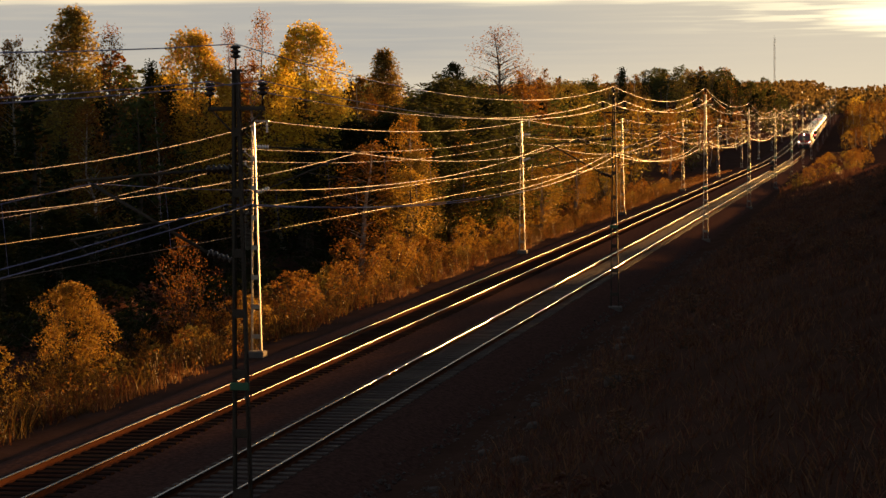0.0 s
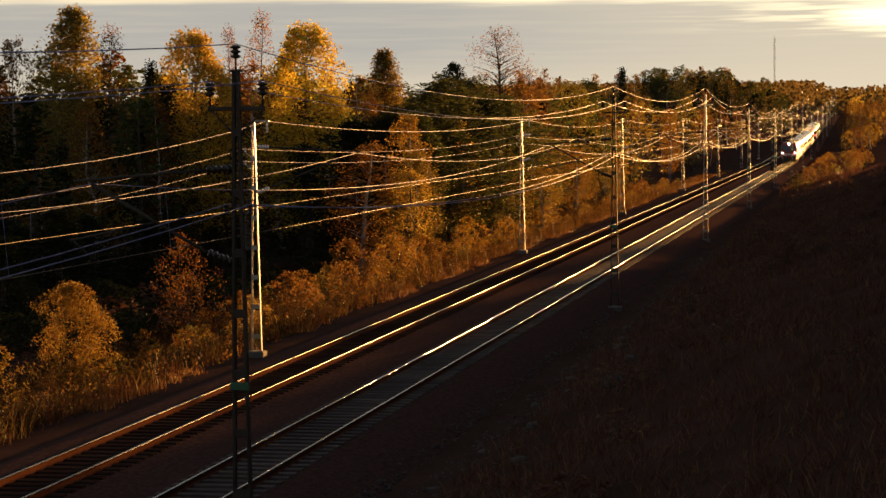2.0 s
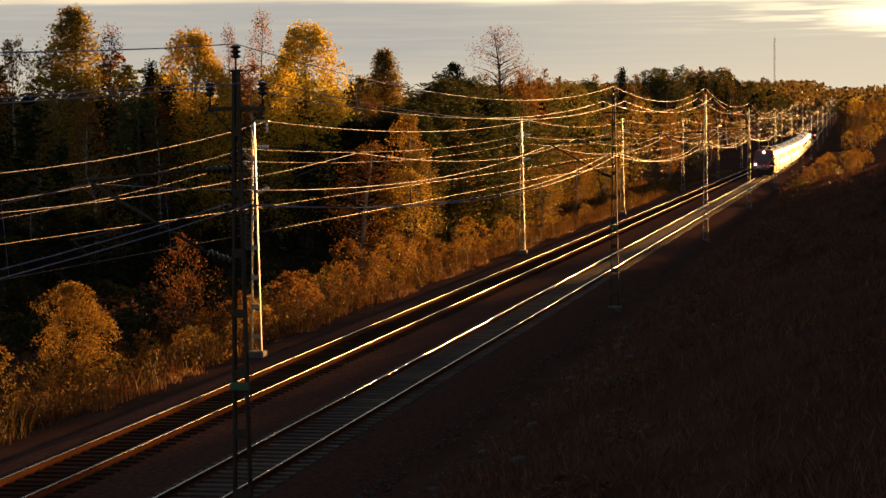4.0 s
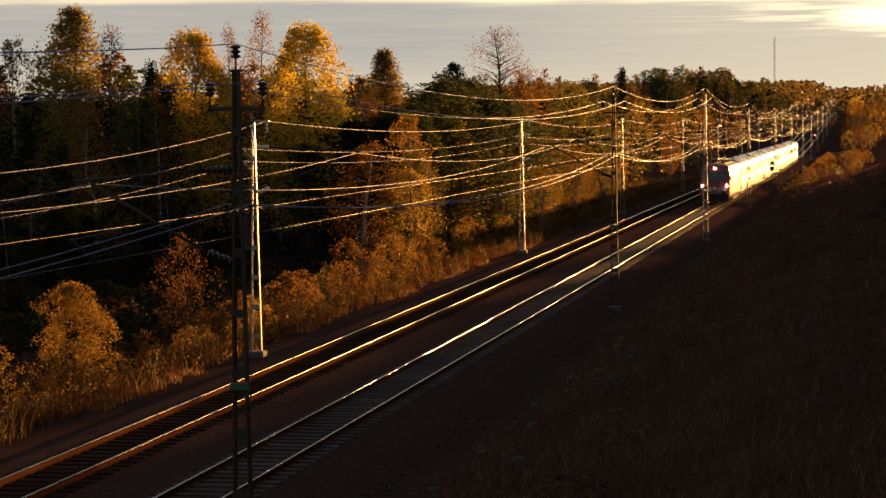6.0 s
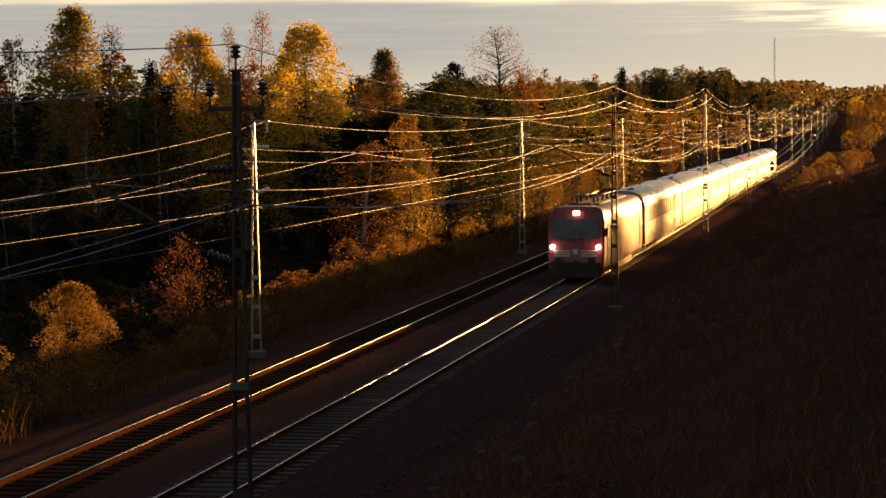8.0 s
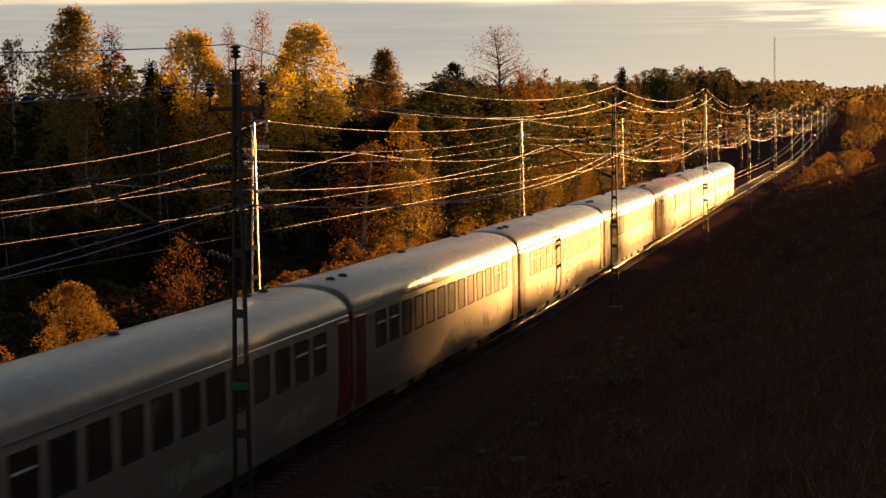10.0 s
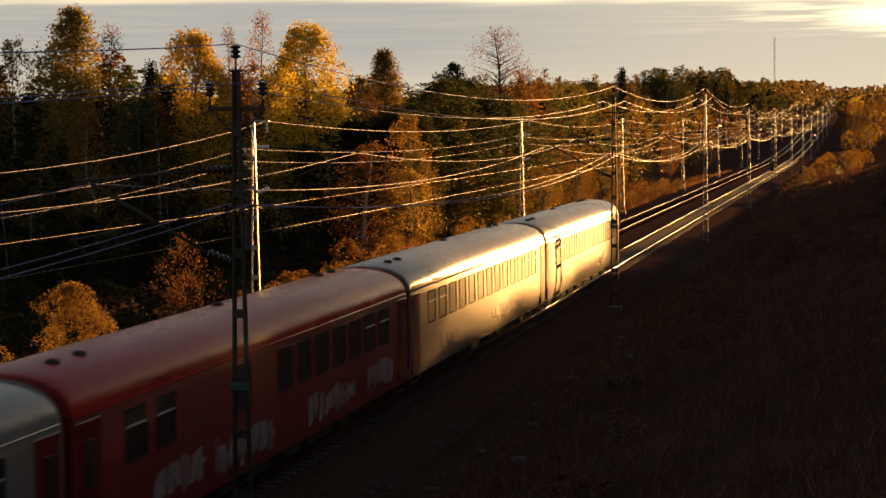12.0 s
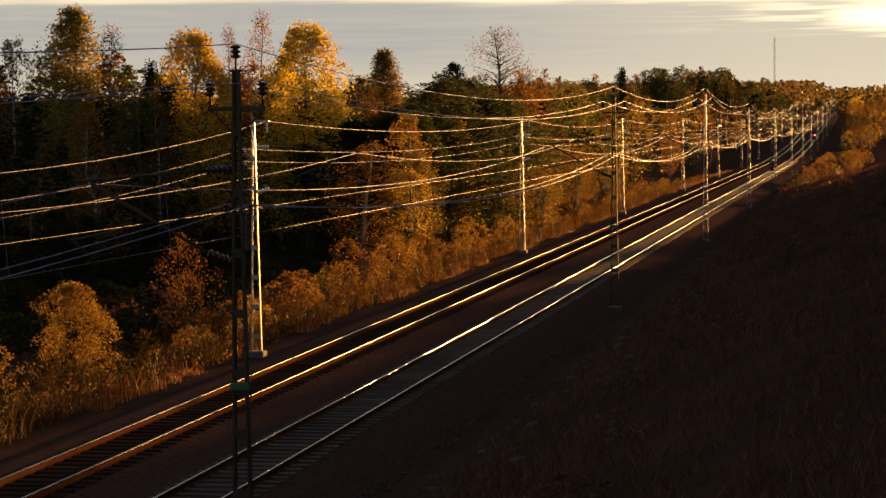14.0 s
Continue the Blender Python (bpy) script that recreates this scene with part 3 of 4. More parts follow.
def make_prototypes():
    spec = [  # kind, shape, name, label, height, width, leaf, seeds, clumps, leaves per clump, size, clear stem, bark
        ("birch_gold", "birch", "birch_tree", "slender birch tree with golden autumn leaves", 12, 4.6, "leaf_gold", (1, 2), 135, 40, 0.13, 0.12, "birch_bark"),
        ("birch_orange", "birch", "birch_tree", "birch tree with rusty orange autumn leaves", 12, 4.4, "leaf_orange", (3, 4), 125, 38, 0.13, 0.12, "birch_bark"),
        ("aspen", "round", "aspen_tree", "full aspen tree with yellow autumn leaves", 14, 6.4, "leaf_gold", (5,), 210, 56, 0.15, 0.16, "bark"),
        ("olive", "round", "willow_tree", "broad leafy tree with olive green foliage", 13, 6.2, "leaf_olive", (6, 7), 165, 46, 0.14, 0.10, "bark"),
        ("green", "round", "alder_tree", "dense alder tree with dark green leaves", 13, 5.8, "leaf_green", (8,), 150, 44, 0.15, 0.08, "bark"),
        ("spruce", "spruce", "spruce_tree", "dark green conical spruce tree", 15, 5.2, "needles", (9, 10), 160, 38, 0.17, 0.04, "bark"),
        ("pine", "pine", "pine_tree", "dark green pine tree with a clumped crown", 15, 5.0, "needles", (11,), 120, 60, 0.16, 0.45, "bark"),
        ("bare", "round", "bare_birch_tree", "tall birch tree with a thin veil of reddish leaves", 16, 6.8, "leaf_rust", (12, 13), 210, 13, 0.11, 0.3, "bark"),
        ("birch_thin", "birch", "birch_tree", "slender birch tree with sparse russet leaves", 16, 4.2, "leaf_rust", (56, 57), 170, 20, 0.12, 0.25, "bark"),
        # the brighter leaf colour stands in for sunlight on these birches
        ("birch_sunlit", "birch", "birch_tree", "birch tree with amber leaves brightened as if sunlit", 12, 5.0, "leaf_yellow", (60, 61), 120, 36, 0.14, 0.12, "bark"),
        ("poplar", "cone", "poplar_tree", "tall pointed tree with olive and yellow leaves", 18, 7.2, "leaf_moss", (58, 59), 330, 58, 0.16, 0.10, "bark"),
        ("aspen_big", "round", "aspen_tree", "tall full aspen tree with bright yellow autumn leaves", 16, 7.4, "leaf_yellow", (51,), 300, 62, 0.17, 0.14, "bark"),
        ("olive_big", "round", "willow_tree", "tall broad tree with dense olive green foliage", 18, 8.0, "leaf_olive", (52,), 320, 62, 0.18, 0.10, "bark"),
        ("bush_thin", "bush", "willow_bush", "open twiggy willow bush with thin rusty leaves", 4.8, 4.6, "leaf_orange", (53,), 120, 15, 0.085, 0.05, "bark"),
        ("shade_hedge", "bush", "hedge_bush", "low unseen hedge bush added on top of the cutting to shade the track", 3.0, 3.6, "leaf_olive", (54,), 55, 14, 0.2, 0.02, "bark"),
        # added bush: darkens the shaded wood floor, blocks sun beside the cutting
        ("shade_juniper", "bush", "juniper_bush", "dark green juniper bush added to deepen the shade", 2.2, 3.6, "needles", (55,), 70, 20, 0.11, 0.02, "bark"),
        ("bush_big", "bush", "willow_bush", "large rounded willow bush with dense golden leaves", 4.4, 5.2, "leaf_amber", (19, 20), 240, 62, 0.075, 0.03, "bark"),
        ("bush_gold", "bush", "willow_bush", "rounded willow bush with golden leaves", 3.4, 4.2, "leaf_amber", (14, 15), 84, 26, 0.10, 0.03, "bark"),
        ("bush_olive", "bush", "willow_bush", "low willow bush with olive and rusty leaves", 2.6, 3.6, "leaf_olive", (16, 17), 62, 20, 0.10, 0.03, "bark"),
        ("bush_brown", "bush", "bramble_bush", "tangled brown bramble bush on the slope", 1.8, 3.2, "heather", (18,), 48, 16, 0.11, 0.03, "bark"),
    ]
    for key, kind, name, label, hh, ww, leaf, seeds, clumps, per, size, clear, bark in spec:
        PROTO[key] = [make_tree(name, kind, label, hh, ww, leaf, s, clumps, per, size, clear, bark, 130 if key == "bare" else 40) for s in seeds]
        HEIGHT[key] = hh
        if kind != "bush" and key != "bare" and not key.endswith("_big"):
            PROTO[key + "_far"] = [make_tree(name, kind, label, hh, ww * 1.05, leaf, s + 40, 72, 13, size * 2.15, clear, bark, 8) for s in seeds]


HEIGHT = {}
make_prototypes()
USED = {}


def plant(kind, x, y, height, width=1.0, seed=0, far=False):
    """Puts a tree of that kind and height at x, y; those deep in the wood or far off are built of fewer, larger leaf clumps."""
    rng = random.Random(seed * 7919 + int(x * 10) * 31 + int(y * 10))
    protos = PROTO.get(kind + "_far" if far else kind) or PROTO[kind]
    p = protos[rng.randrange(len(protos))]
    k = height / HEIGHT[kind]
    w = k ** 0.75 * width if height > 4 else k * width
    m = pose(x, y, ground_z(x, y) - 0.05, 0, 0, rng.uniform(0, 360)) @ Matrix.Diagonal((w, w, k, 1))
    if p.name in USED:
        return copy_thing(p, m)
    USED[p.name] = True
    p.matrix_basis = m
    return p


# view-free plan of the wood's edge: (x, y, kind, height, width)
EDGE = [
    # the high trees, from the near end of the wood
    (-40.8, 128, "birch_gold", 16.0, 3.6), (-42.5, 126, "spruce", 13.8, 5.6), (-38.4, 130, "poplar", 18.2, 7.0), (-38.0, 140, "birch_thin", 17.2, 3.6), (-39.3, 150, "spruce", 15.0, 3.1),
    (-37.6, 147, "spruce", 13.2, 4.5), (-35.8, 150, "aspen_big", 17.4, 6.7), (-39.0, 170, "birch_thin", 18.6, 2.5), (-34.2, 165, "birch_thin", 19.6, 3.4), (-34.0, 158, "birch_orange", 15.2, 5.3),
    (-31.6, 160, "birch_orange", 14.8, 5.0), (-28.5, 154, "aspen_big", 18.2, 7.0), (-28.2, 170, "birch_orange", 14.4, 4.5), (-26.9, 176, "poplar", 17.0, 5.9), (-29.4, 189, "spruce", 14.2, 5.0),
    (-29.3, 215, "pine", 16.8, 4.2), (-25.5, 205, "green", 15.0, 9.8), (-28.0, 198, "green", 14.2, 7.0), (-27.5, 236, "bare", 21.6, 9.2), (-26.0, 258, "bare", 17.8, 6.7), (-27.5, 264, "birch_orange", 16.0, 7.0),
    (-23.8, 270, "olive", 16.0, 7.7), (-22.6, 290, "green", 16.4, 8.4), (-23.6, 330, "spruce", 19.0, 4.2),
    # lower trees along the foot of the wood
    (-20.2, 140, "birch_orange", 9.3, 4.8), (-18.9, 150, "birch_gold", 11.2, 3.8), (-16.9, 141, "birch_sunlit", 7.4, 3.5), (-18.0, 146, "olive", 8.4, 4.2), (-20.9, 180, "birch_sunlit", 10.8, 4.0), (-21.6, 184, "birch_orange", 8.6, 4.2),
    (-20.8, 195, "green", 13.2, 5.5), (-14.8, 186, "birch_gold", 6.4, 4.2), (-19.2, 168, "green", 9.0, 4.5), (-19.8, 172, "birch_orange", 9.0, 4.5), (-18.6, 190, "olive", 8.2, 4.5),
    (-21.6, 160, "green", 11.4, 5.5), (-23.6, 150, "spruce", 10.5, 5.5), (-25.0, 143, "spruce", 9.0, 5.5), (-20.0, 214, "olive", 10.4, 5.8), (-21.0, 228, "birch_orange", 9.4, 5.0), (-22.0, 246, "olive", 10.6, 6.2),
    (-22.8, 236, "spruce", 12.5, 5.5), (-22.5, 200, "spruce", 12.5, 5.8), (-18.0, 232, "birch_gold", 7.4, 4.5), (-17.4, 254, "olive", 6.6, 5.0),
    # reddish saplings in the shade at the wood's near end
    (-33.6, 122, "birch_orange", 11.4, 3.6), (-35.0, 118, "birch_orange", 10.0, 1.8), (-35.5, 141, "birch_orange", 12.4, 2.6),
]


def stand(kind, x, y, height, width, seed):
    """Puts a tree whose crown really is that high and that wide, in metres."""
    p = plant(kind, x, y, height, 1.0, seed)
    crown = next(c for c in p.children if c.name.startswith("crown"))
    co = np.empty(len(crown.data.vertices) * 3)
    crown.data.vertices.foreach_get("co", co)
    co = co.reshape(-1, 3)
    mid = np.median(co[:, :2], axis=0)
    across = 2 * np.percentile(np.abs(co[:, :2] - mid).max(axis=1), 93)
    k, w = height / np.percentile(co[:, 2], 99.8), width / across
    rot = random.Random(seed).uniform(0, 360)
    p.matrix_basis = pose(x, y, ground_z(x, y) - 0.05, 0, 0, rot) @ Matrix.Diagonal((w, w, k, 1))


for i, (x, y, kind, hh, ww) in enumerate(EDGE):
    stand(kind, x, y, hh, ww, i)


def fill_wood():
    rng = random.Random(5)
    # the wood behind its edge
    for row, x0 in enumerate((-24, -30, -37, -45, -55)):
        y = (150, 158, 112, 108, 112)[row]
        while y < 330 + row * 10:
            x = x0 + rng.uniform(-2.4, 2.4)
            # the near part takes only dark kinds, standing in for the edge's shade
            kinds = ["spruce", "green", "spruce", "pine", "green"] if y < 205 else ["spruce", "birch_orange", "birch_gold", "green", "green", "olive", "pine", "spruce"]
            top = (13.4 if row > 1 else 12.0) + 0.012 * (y - 110) + 0.2 * row
            plant(rng.choice(kinds), x, y, top * rng.uniform(0.76, 1.0), rng.uniform(1.15, 1.45), row * 100, row > 0 or y > 230)
            y += rng.uniform(4.0, 6.5) * (1 + row * 0.08)
    # dark young spruces under the wood's near end
    for _ in range(15):
        y = rng.uniform(92, 128)
        plant("spruce", -26 - rng.random() * 14, y, rng.uniform(3.5, 7.0), 1.6, 21)
    for _ in range(34):
        plant("bush_brown", -17.5 - rng.random() * 14, rng.uniform(68, 126), rng.uniform(0.8, 1.7), 1.4, 22)
    # dark junipers added over the soil to keep the shaded wood floor dark
    for _ in range(64):
        y = rng.uniform(74, 134)
        plant("shade_juniper", -18.0 - rng.random() * (8 + (y - 70) * 0.25), y, rng.uniform(1.2, 2.6), 1.3, 24)
    # the depth of the wood
    for _ in range(46):
        plant(rng.choice(["spruce", "green", "pine", "birch_orange"]), rng.uniform(-100, -60), rng.uniform(140, 340), rng.uniform(14.5, 17.5), 1.4, 23, True)
    # young growth along the wood's foot
    y = 215
    while y < 330:
        plant(rng.choice(["birch_orange", "birch_gold", "olive", "bush_gold", "spruce"]), rng.uniform(-23, -18.5), y, rng.uniform(3.0, 6.0), rng.uniform(0.9, 1.2), 9, y > 170)
        y += rng.uniform(4, 8)
    # the far wood and the wooded hill left of the line
    for _ in range(120):
        y = 330 + 520 * rng.random()
        x = -17 - 70 * rng.random() ** 1.3 * (0.5 + y / 900)
        plant(rng.choice(["spruce", "olive", "olive", "birch_gold", "birch_orange", "birch_orange", "green"]), x, y, rng.uniform(9, 13) * (0.7 if x > -24 else 1.15), 1.25, 3, True)
    for _ in range(60):
        x = rng.uniform(-60, -13)
        plant(rng.choice(["green", "green", "pine", "olive", "spruce"]), x, rng.uniform(660, 760), rng.uniform(11, 13.5) + 2.6 * math.exp(-((x + 25) / 9) ** 2), 1.4, 4, True)


fill_wood()


def bushes():
    rng = random.Random(11)
    plant("bush_big", -15.8, 75.0, 4.5, 0.95, 1)
    plant("bush_thin", -18.4, 96.0, 5.0, 1.0, 2)
    plant("bush_thin", -17.2, 93.0, 3.4, 1.0, 3)
    # a row of fuller bushes at the top of the bank
    for x, y, h in ((-13.2, 97, 2.3), (-14.0, 102, 2.7), (-13.0, 107, 2.5), (-14.2, 113, 2.9), (-13.4, 120, 2.6), (-14.6, 127, 3.0), (-13.6, 134, 2.3), (-14.8, 152, 2.6), (-13.8, 163, 2.2)):
        plant("bush_gold", x, y, h, 1.15, 14)
    for y in range(50, 330, 6):
        x = rng.uniform(-17.5, -12.5)
        plant(rng.choice(["bush_gold", "bush_olive", "bush_olive"]), x, y + rng.uniform(-2, 2), rng.uniform(1.0, 2.2), 1.1, 4)
    for y in range(84, 150, 3):
        plant(rng.choice(["bush_gold", "bush_gold", "bush_olive"]), rng.uniform(-17.5, -12.5), y + rng.uniform(-1, 1), rng.uniform(1.3, 2.5), 1.15, 5)
    for y in range(150, 300, 5):
        plant("bush_gold", rng.uniform(-15.5, -12.5), y + rng.uniform(-2, 2), rng.uniform(0.7, 1.4), 1.2, 5)
    for y in range(52, 84, 3):
        plant(rng.choice(["bush_gold", "bush_olive"]), rng.uniform(-15.0, -12.0), y + rng.uniform(-1, 1), rng.uniform(0.9, 1.7), 1.1, 15)
    # the cutting slope and the far side of the line
    for i in range(46):
        y = rng.uniform(26, 200)
        x = rng.uniform(7.0, 17.0) if y > 45 else rng.uniform(8, 14)
        plant("bush_brown", x, y, rng.uniform(0.5, 1.3), 1.1, 6)
    for i in range(44):
        y = rng.uniform(230, 430)
        plant(rng.choice(["bush_gold", "bush_olive", "bush_brown"]), rng.uniform(6.5, 8 + (y - 200) * 0.05), y, rng.uniform(1.2, 2.8), 1.2, 7)
    for i in range(90):
        y = rng.uniform(560, 820)
        plant(rng.choice(["birch_gold", "birch_sunlit", "birch_orange", "birch_orange"]), rng.uniform(8.0, 30), y, rng.uniform(5, 10), 1.3, 8, True)
    for i in range(16):
        y = rng.uniform(480, 560)
        plant(rng.choice(["birch_sunlit", "birch_gold", "birch_orange"]), rng.uniform(9.5, 17), y, rng.uniform(4.5, 7.0), 1.5, 18, True)
    # unseen high trees on top of the cutting, added to shade the near end of the line
    y = -30
    while y < 196:
        if y < 156:
            plant(rng.choice(["green", "spruce", "olive", "green"]), rng.uniform(21.5, 24), y, rng.uniform(12.5, 15) if y < 142 else rng.uniform(7.8, 9.4), 1.3, 10, True)
            plant("green", rng.uniform(23.5, 25.0), y + 2.5, rng.uniform(9.5, 11.5) if y < 146 else rng.uniform(7.0, 8.2), 1.4, 29, True)
            if y > 110:
                plant("green", rng.uniform(24.5, 26.5), y + 6, rng.uniform(7.8, 9.2), 1.5, 19, True)
        plant(rng.choice(["green", "spruce", "pine"]), rng.uniform(27, 33), y + 2, rng.uniform(13.5, 16.5) if y < 176 else rng.uniform(8.0, 10.0), 1.4, 12, True)
        y += rng.uniform(4.5, 6.5)
    # unseen young spruces standing apart farther along it, added to throw shadow stripes on the train
    for x, y, h in ((22.9, 206, 7.4), (23.6, 213, 7.8), (22.0, 227, 9.5), (22.6, 235, 10.4)):
        plant("spruce", x, y, h, 1.0, 17)
    # unseen scrub on the shoulder of the cutting, added to shade the rails
    y = 58
    while y < 152:
        for x in (rng.uniform(16.9, 17.6), rng.uniform(18.2, 19.2)):
            plant("shade_juniper", x, y, max(0.8, 5.6 - ground_z(x, y)) * rng.uniform(0.82, 1.0), 0.9, 26)
        y += 1.3
    # an unseen low hedge of scrub along the top of the cutting, added to shade the track
    y = 150
    while y < 262:
        top = 6.9 if y < 180 else 6.9 - 0.06 * (y - 180)
        x = rng.uniform(19.5, 23)
        plant("shade_hedge", x, y, max(0.6, top - ground_z(x, y)) * rng.uniform(0.85, 1.05), 1.1, 16)
        y += 1.3


bushes()


def grass_field(name, label, mat, n, area, height, width, seed, lean=0.25):
    """Blades in tufts, one sheet of growth."""
    rng = np.random.default_rng(seed)
    pts = area(rng, n)
    per = 5
    v, f = [], []
    for x, y in pts:
        z = ground_z(x, y) - 0.03
        h0 = height * rng.uniform(0.5, 1.2)
        for _ in range(per):
            a, l = rng.uniform(0, 6.283), rng.uniform(0.05, lean + 0.1)
            bx, by = x + rng.normal(0, 0.14), y + rng.normal(0, 0.14)
            h = h0 * rng.uniform(0.6, 1.15)
            ca, sa = math.cos(a) * width, math.sin(a) * width
            tx, ty = bx + rng.normal(0, lean * h), by + rng.normal(0, lean * h)
            i = len(v)
            mx, my = bx * 0.55 + tx * 0.45, by * 0.55 + ty * 0.45
            v += [(bx - ca, by - sa, z), (bx + ca, by + sa, z), (mx + ca * 0.9, my + sa * 0.9, z + h * 0.6), (mx - ca * 0.9, my - sa * 0.9, z + h * 0.6), (tx, ty, z + h)]
            f += [(i, i + 1, i + 2, i + 3), (i + 3, i + 2, i + 4)]
    g = Geo()
    g.v, g.f, g.s = v, f, [False] * len(f)
    return tagged(part(name, g, M[mat]), label, "grass", kind="stuff")


def left_bank(rng, n):
    y = 42 + (330 - 42) * rng.uniform(0, 1, n) ** 1.7
    x = -9.3 - 9.5 * rng.uniform(0, 1, n) ** 0.9
    return zip(x, y)


def left_verge(rng, n):
    spots = zip(-8.9 - 2.4 * rng.uniform(0, 1, n) ** 0.9, 40 + 330 * rng.uniform(0, 1, n) ** 1.6)
    return [(x, y) for x, y in spots if noise.noise(Vector((x * 0.5, y * 0.22, 2.2))) > 0.05]


def right_slope(rng, n):
    y = 18 + 230 * rng.uniform(0, 1, n) ** 1.7
    return zip(5.2 + 12 * rng.uniform(0, 1, n), y)


def right_far(rng, n):
    return zip(4.8 + 9 * rng.uniform(0, 1, n), 230 + 220 * rng.uniform(0, 1, n))


grass_field("dry_grass", "tall dry golden grass on the railway bank", "grass", 8500, left_bank, 0.85, 0.010, 21)
grass_field("green_weeds", "tall leafy weeds among the grass", "weed", 5000, left_bank, 1.05, 0.014, 22, 0.35)
grass_field("verge_grass", "short bleached grass along the ballast", "verge", 9000, left_verge, 0.34, 0.010, 23)
grass_field("slope_grass", "brown withered grass on the cutting slope", "heather", 7500, right_slope, 0.4, 0.014, 24, 0.5)
grass_field("far_verge_grass", "dry grass beside the line in the distance", "heather", 1800, right_far, 0.8, 0.05, 25)


def weed_leaves():
    """Leafy tops of fireweed and young willow over the bank's grass."""
    rng = np.random.default_rng(91)
    for mat, seed, n in (("leaf_rust", 1, 2300), ("weed", 2, 2600), ("leaf_orange", 3, 1200)):
        cs = []
        for x, y in left_bank(rng, n):
            h = rng.uniform(0.3, 1.25) * (0.75 + 0.5 * noise.noise(Vector((x * 0.25, y * 0.25, seed))))
            cs += [(x, y, ground_z(x, y) + h), (x, y, ground_z(x, y) + h * 0.6)]
        g = leaf_cards(rng, cs, 0.28, 6, 0.085)
        tagged(part("weed_foliage", g, M[mat]), "leafy autumn weeds on the railway bank", "weeds", kind="stuff")


weed_leaves()


def boulder(x, y, r, seed):
    rng = np.random.default_rng(seed)
    bm = bmesh.new()
    bmesh.ops.create_icosphere(bm, subdivisions=3, radius=1)
    off = Vector(rng.uniform(0, 50, 3))
    for v in bm.verts:
        k = 1 + 0.35 * noise.noise(v.co * 1.1 + off) + 0.12 * noise.noise(v.co * 3.1 + off)
        v.co = Vector((v.co.x * r * k, v.co.y * r * 1.2 * k, v.co.z * r * 0.65 * k))
    me = bpy.data.meshes.new("boulder")
    bm.to_mesh(me)
    bm.free()
    me.materials.append(M["rock"])
    ob = new("boulder", me)
    ob.matrix_basis = pose(x, y, ground_z(x, y) + r * 0.2, 0, 0, rng.uniform(0, 360))
    return tagged(ob, "grey lichen-covered boulder on the cutting slope", "rock", "boulders on the slope")


for i, (x, y, r) in enumerate([(7.6, 58.5, 0.30), (5.3, 66, 0.2), (4.9, 61, 0.16), (5.8, 55, 0.18), (6.2, 72, 0.22), (5.0, 52, 0.15), (4.7, 47, 0.14), (6.6, 48, 0.2), (5.4, 79, 0.2), (7.2, 66, 0.17), (5.0, 84, 0.18), (6.0, 60.5, 0.14)]):
    boulder(x, y, r, 50 + i)


def rubble():
    """Small stones along the foot of the slope."""
    rng = np.random.default_rng(77)
    g = Geo()
    for _ in range(2600):
        y = 30 + 110 * rng.uniform() ** 1.3
        x = 2.9 + abs(rng.normal(0, 1.2))
        r = rng.uniform(0.025, 0.075)
        z = ground_z(x, y) + r * 0.2 if x > 3.85 else -0.60 - 0.45 * (x - 2.95) + r * 0.2
        p = rng.normal(0, 0.25, (6, 3)) + [(1, 0, 0), (-1, 0, 0), (0, 1, 0), (0, -1, 0), (0, 0, 0.8), (0, 0, -0.8)]
        g.add([(x + a * r, y + b * r, z + c * r) for a, b, c in p], [(0, 2, 4), (2, 1, 4), (1, 3, 4), (3, 0, 4), (2, 0, 5), (1, 2, 5), (3, 1, 5), (0, 3, 5)])
    tagged(part("rubble", g, M["rock"]), "loose grey stones along the foot of the slope", "stones", kind="stuff")


rubble()


def far_ridge():
    """Wooded ridge on the horizon."""
    rng = np.random.default_rng(31)
    cs, sp = [], []
    for _ in range(2600):
        y = rng.uniform(1250, 2500)
        x = rng.uniform(-0.20, 0.06) * y + 20
        z = ground_z(x, y)
        hgt = rng.uniform(7, 13)
        for u in (0.25, 0.6, 0.92):
            cs.append((x + rng.normal(0, 1), y + rng.normal(0, 1), z + hgt * u)), sp.append(3.4 * (1.15 - u))
    g = leaf_cards(rng, cs, sp, 6, 3.0, 0.2)
    tagged(part("distant_forest", g, M["far_leaves"]), "distant mixed forest covering the ridge", "forest", kind="stuff")


far_ridge()


def radio_tower():
    x, y = -72.6, 2000
    t = thing("radio_tower", "slender lattice radio mast above the distant forest", "tower", "", pose(x, y, ground_z(x, y)))
    top = 88 - ground_z(x, y)
    for i in range(3):
        a = i * 2.094
        part("leg", Geo().tube([(math.cos(a) * 0.8, math.sin(a) * 0.8, -2), (math.cos(a) * 0.7, math.sin(a) * 0.7, top)], 0.16, 5), M["dark_steel"], t)
    g = Geo()
    z = 0
    while z < top - 3:
        for i in range(3):
            a, b = i * 2.094, (i + 1) * 2.094
            g.tube([(math.cos(a) * 0.75, math.sin(a) * 0.75, z), (math.cos(b) * 0.75, math.sin(b) * 0.75, z + 2.5)], 0.07, 4)
        z += 2.5
    part("bracing", g, M["dark_steel"], t)
    part("antenna", Geo().tube([(0, 0, top - 1), (0, 0, top + 3)], 0.1, 5), M["dark_steel"], t)


radio_tower()


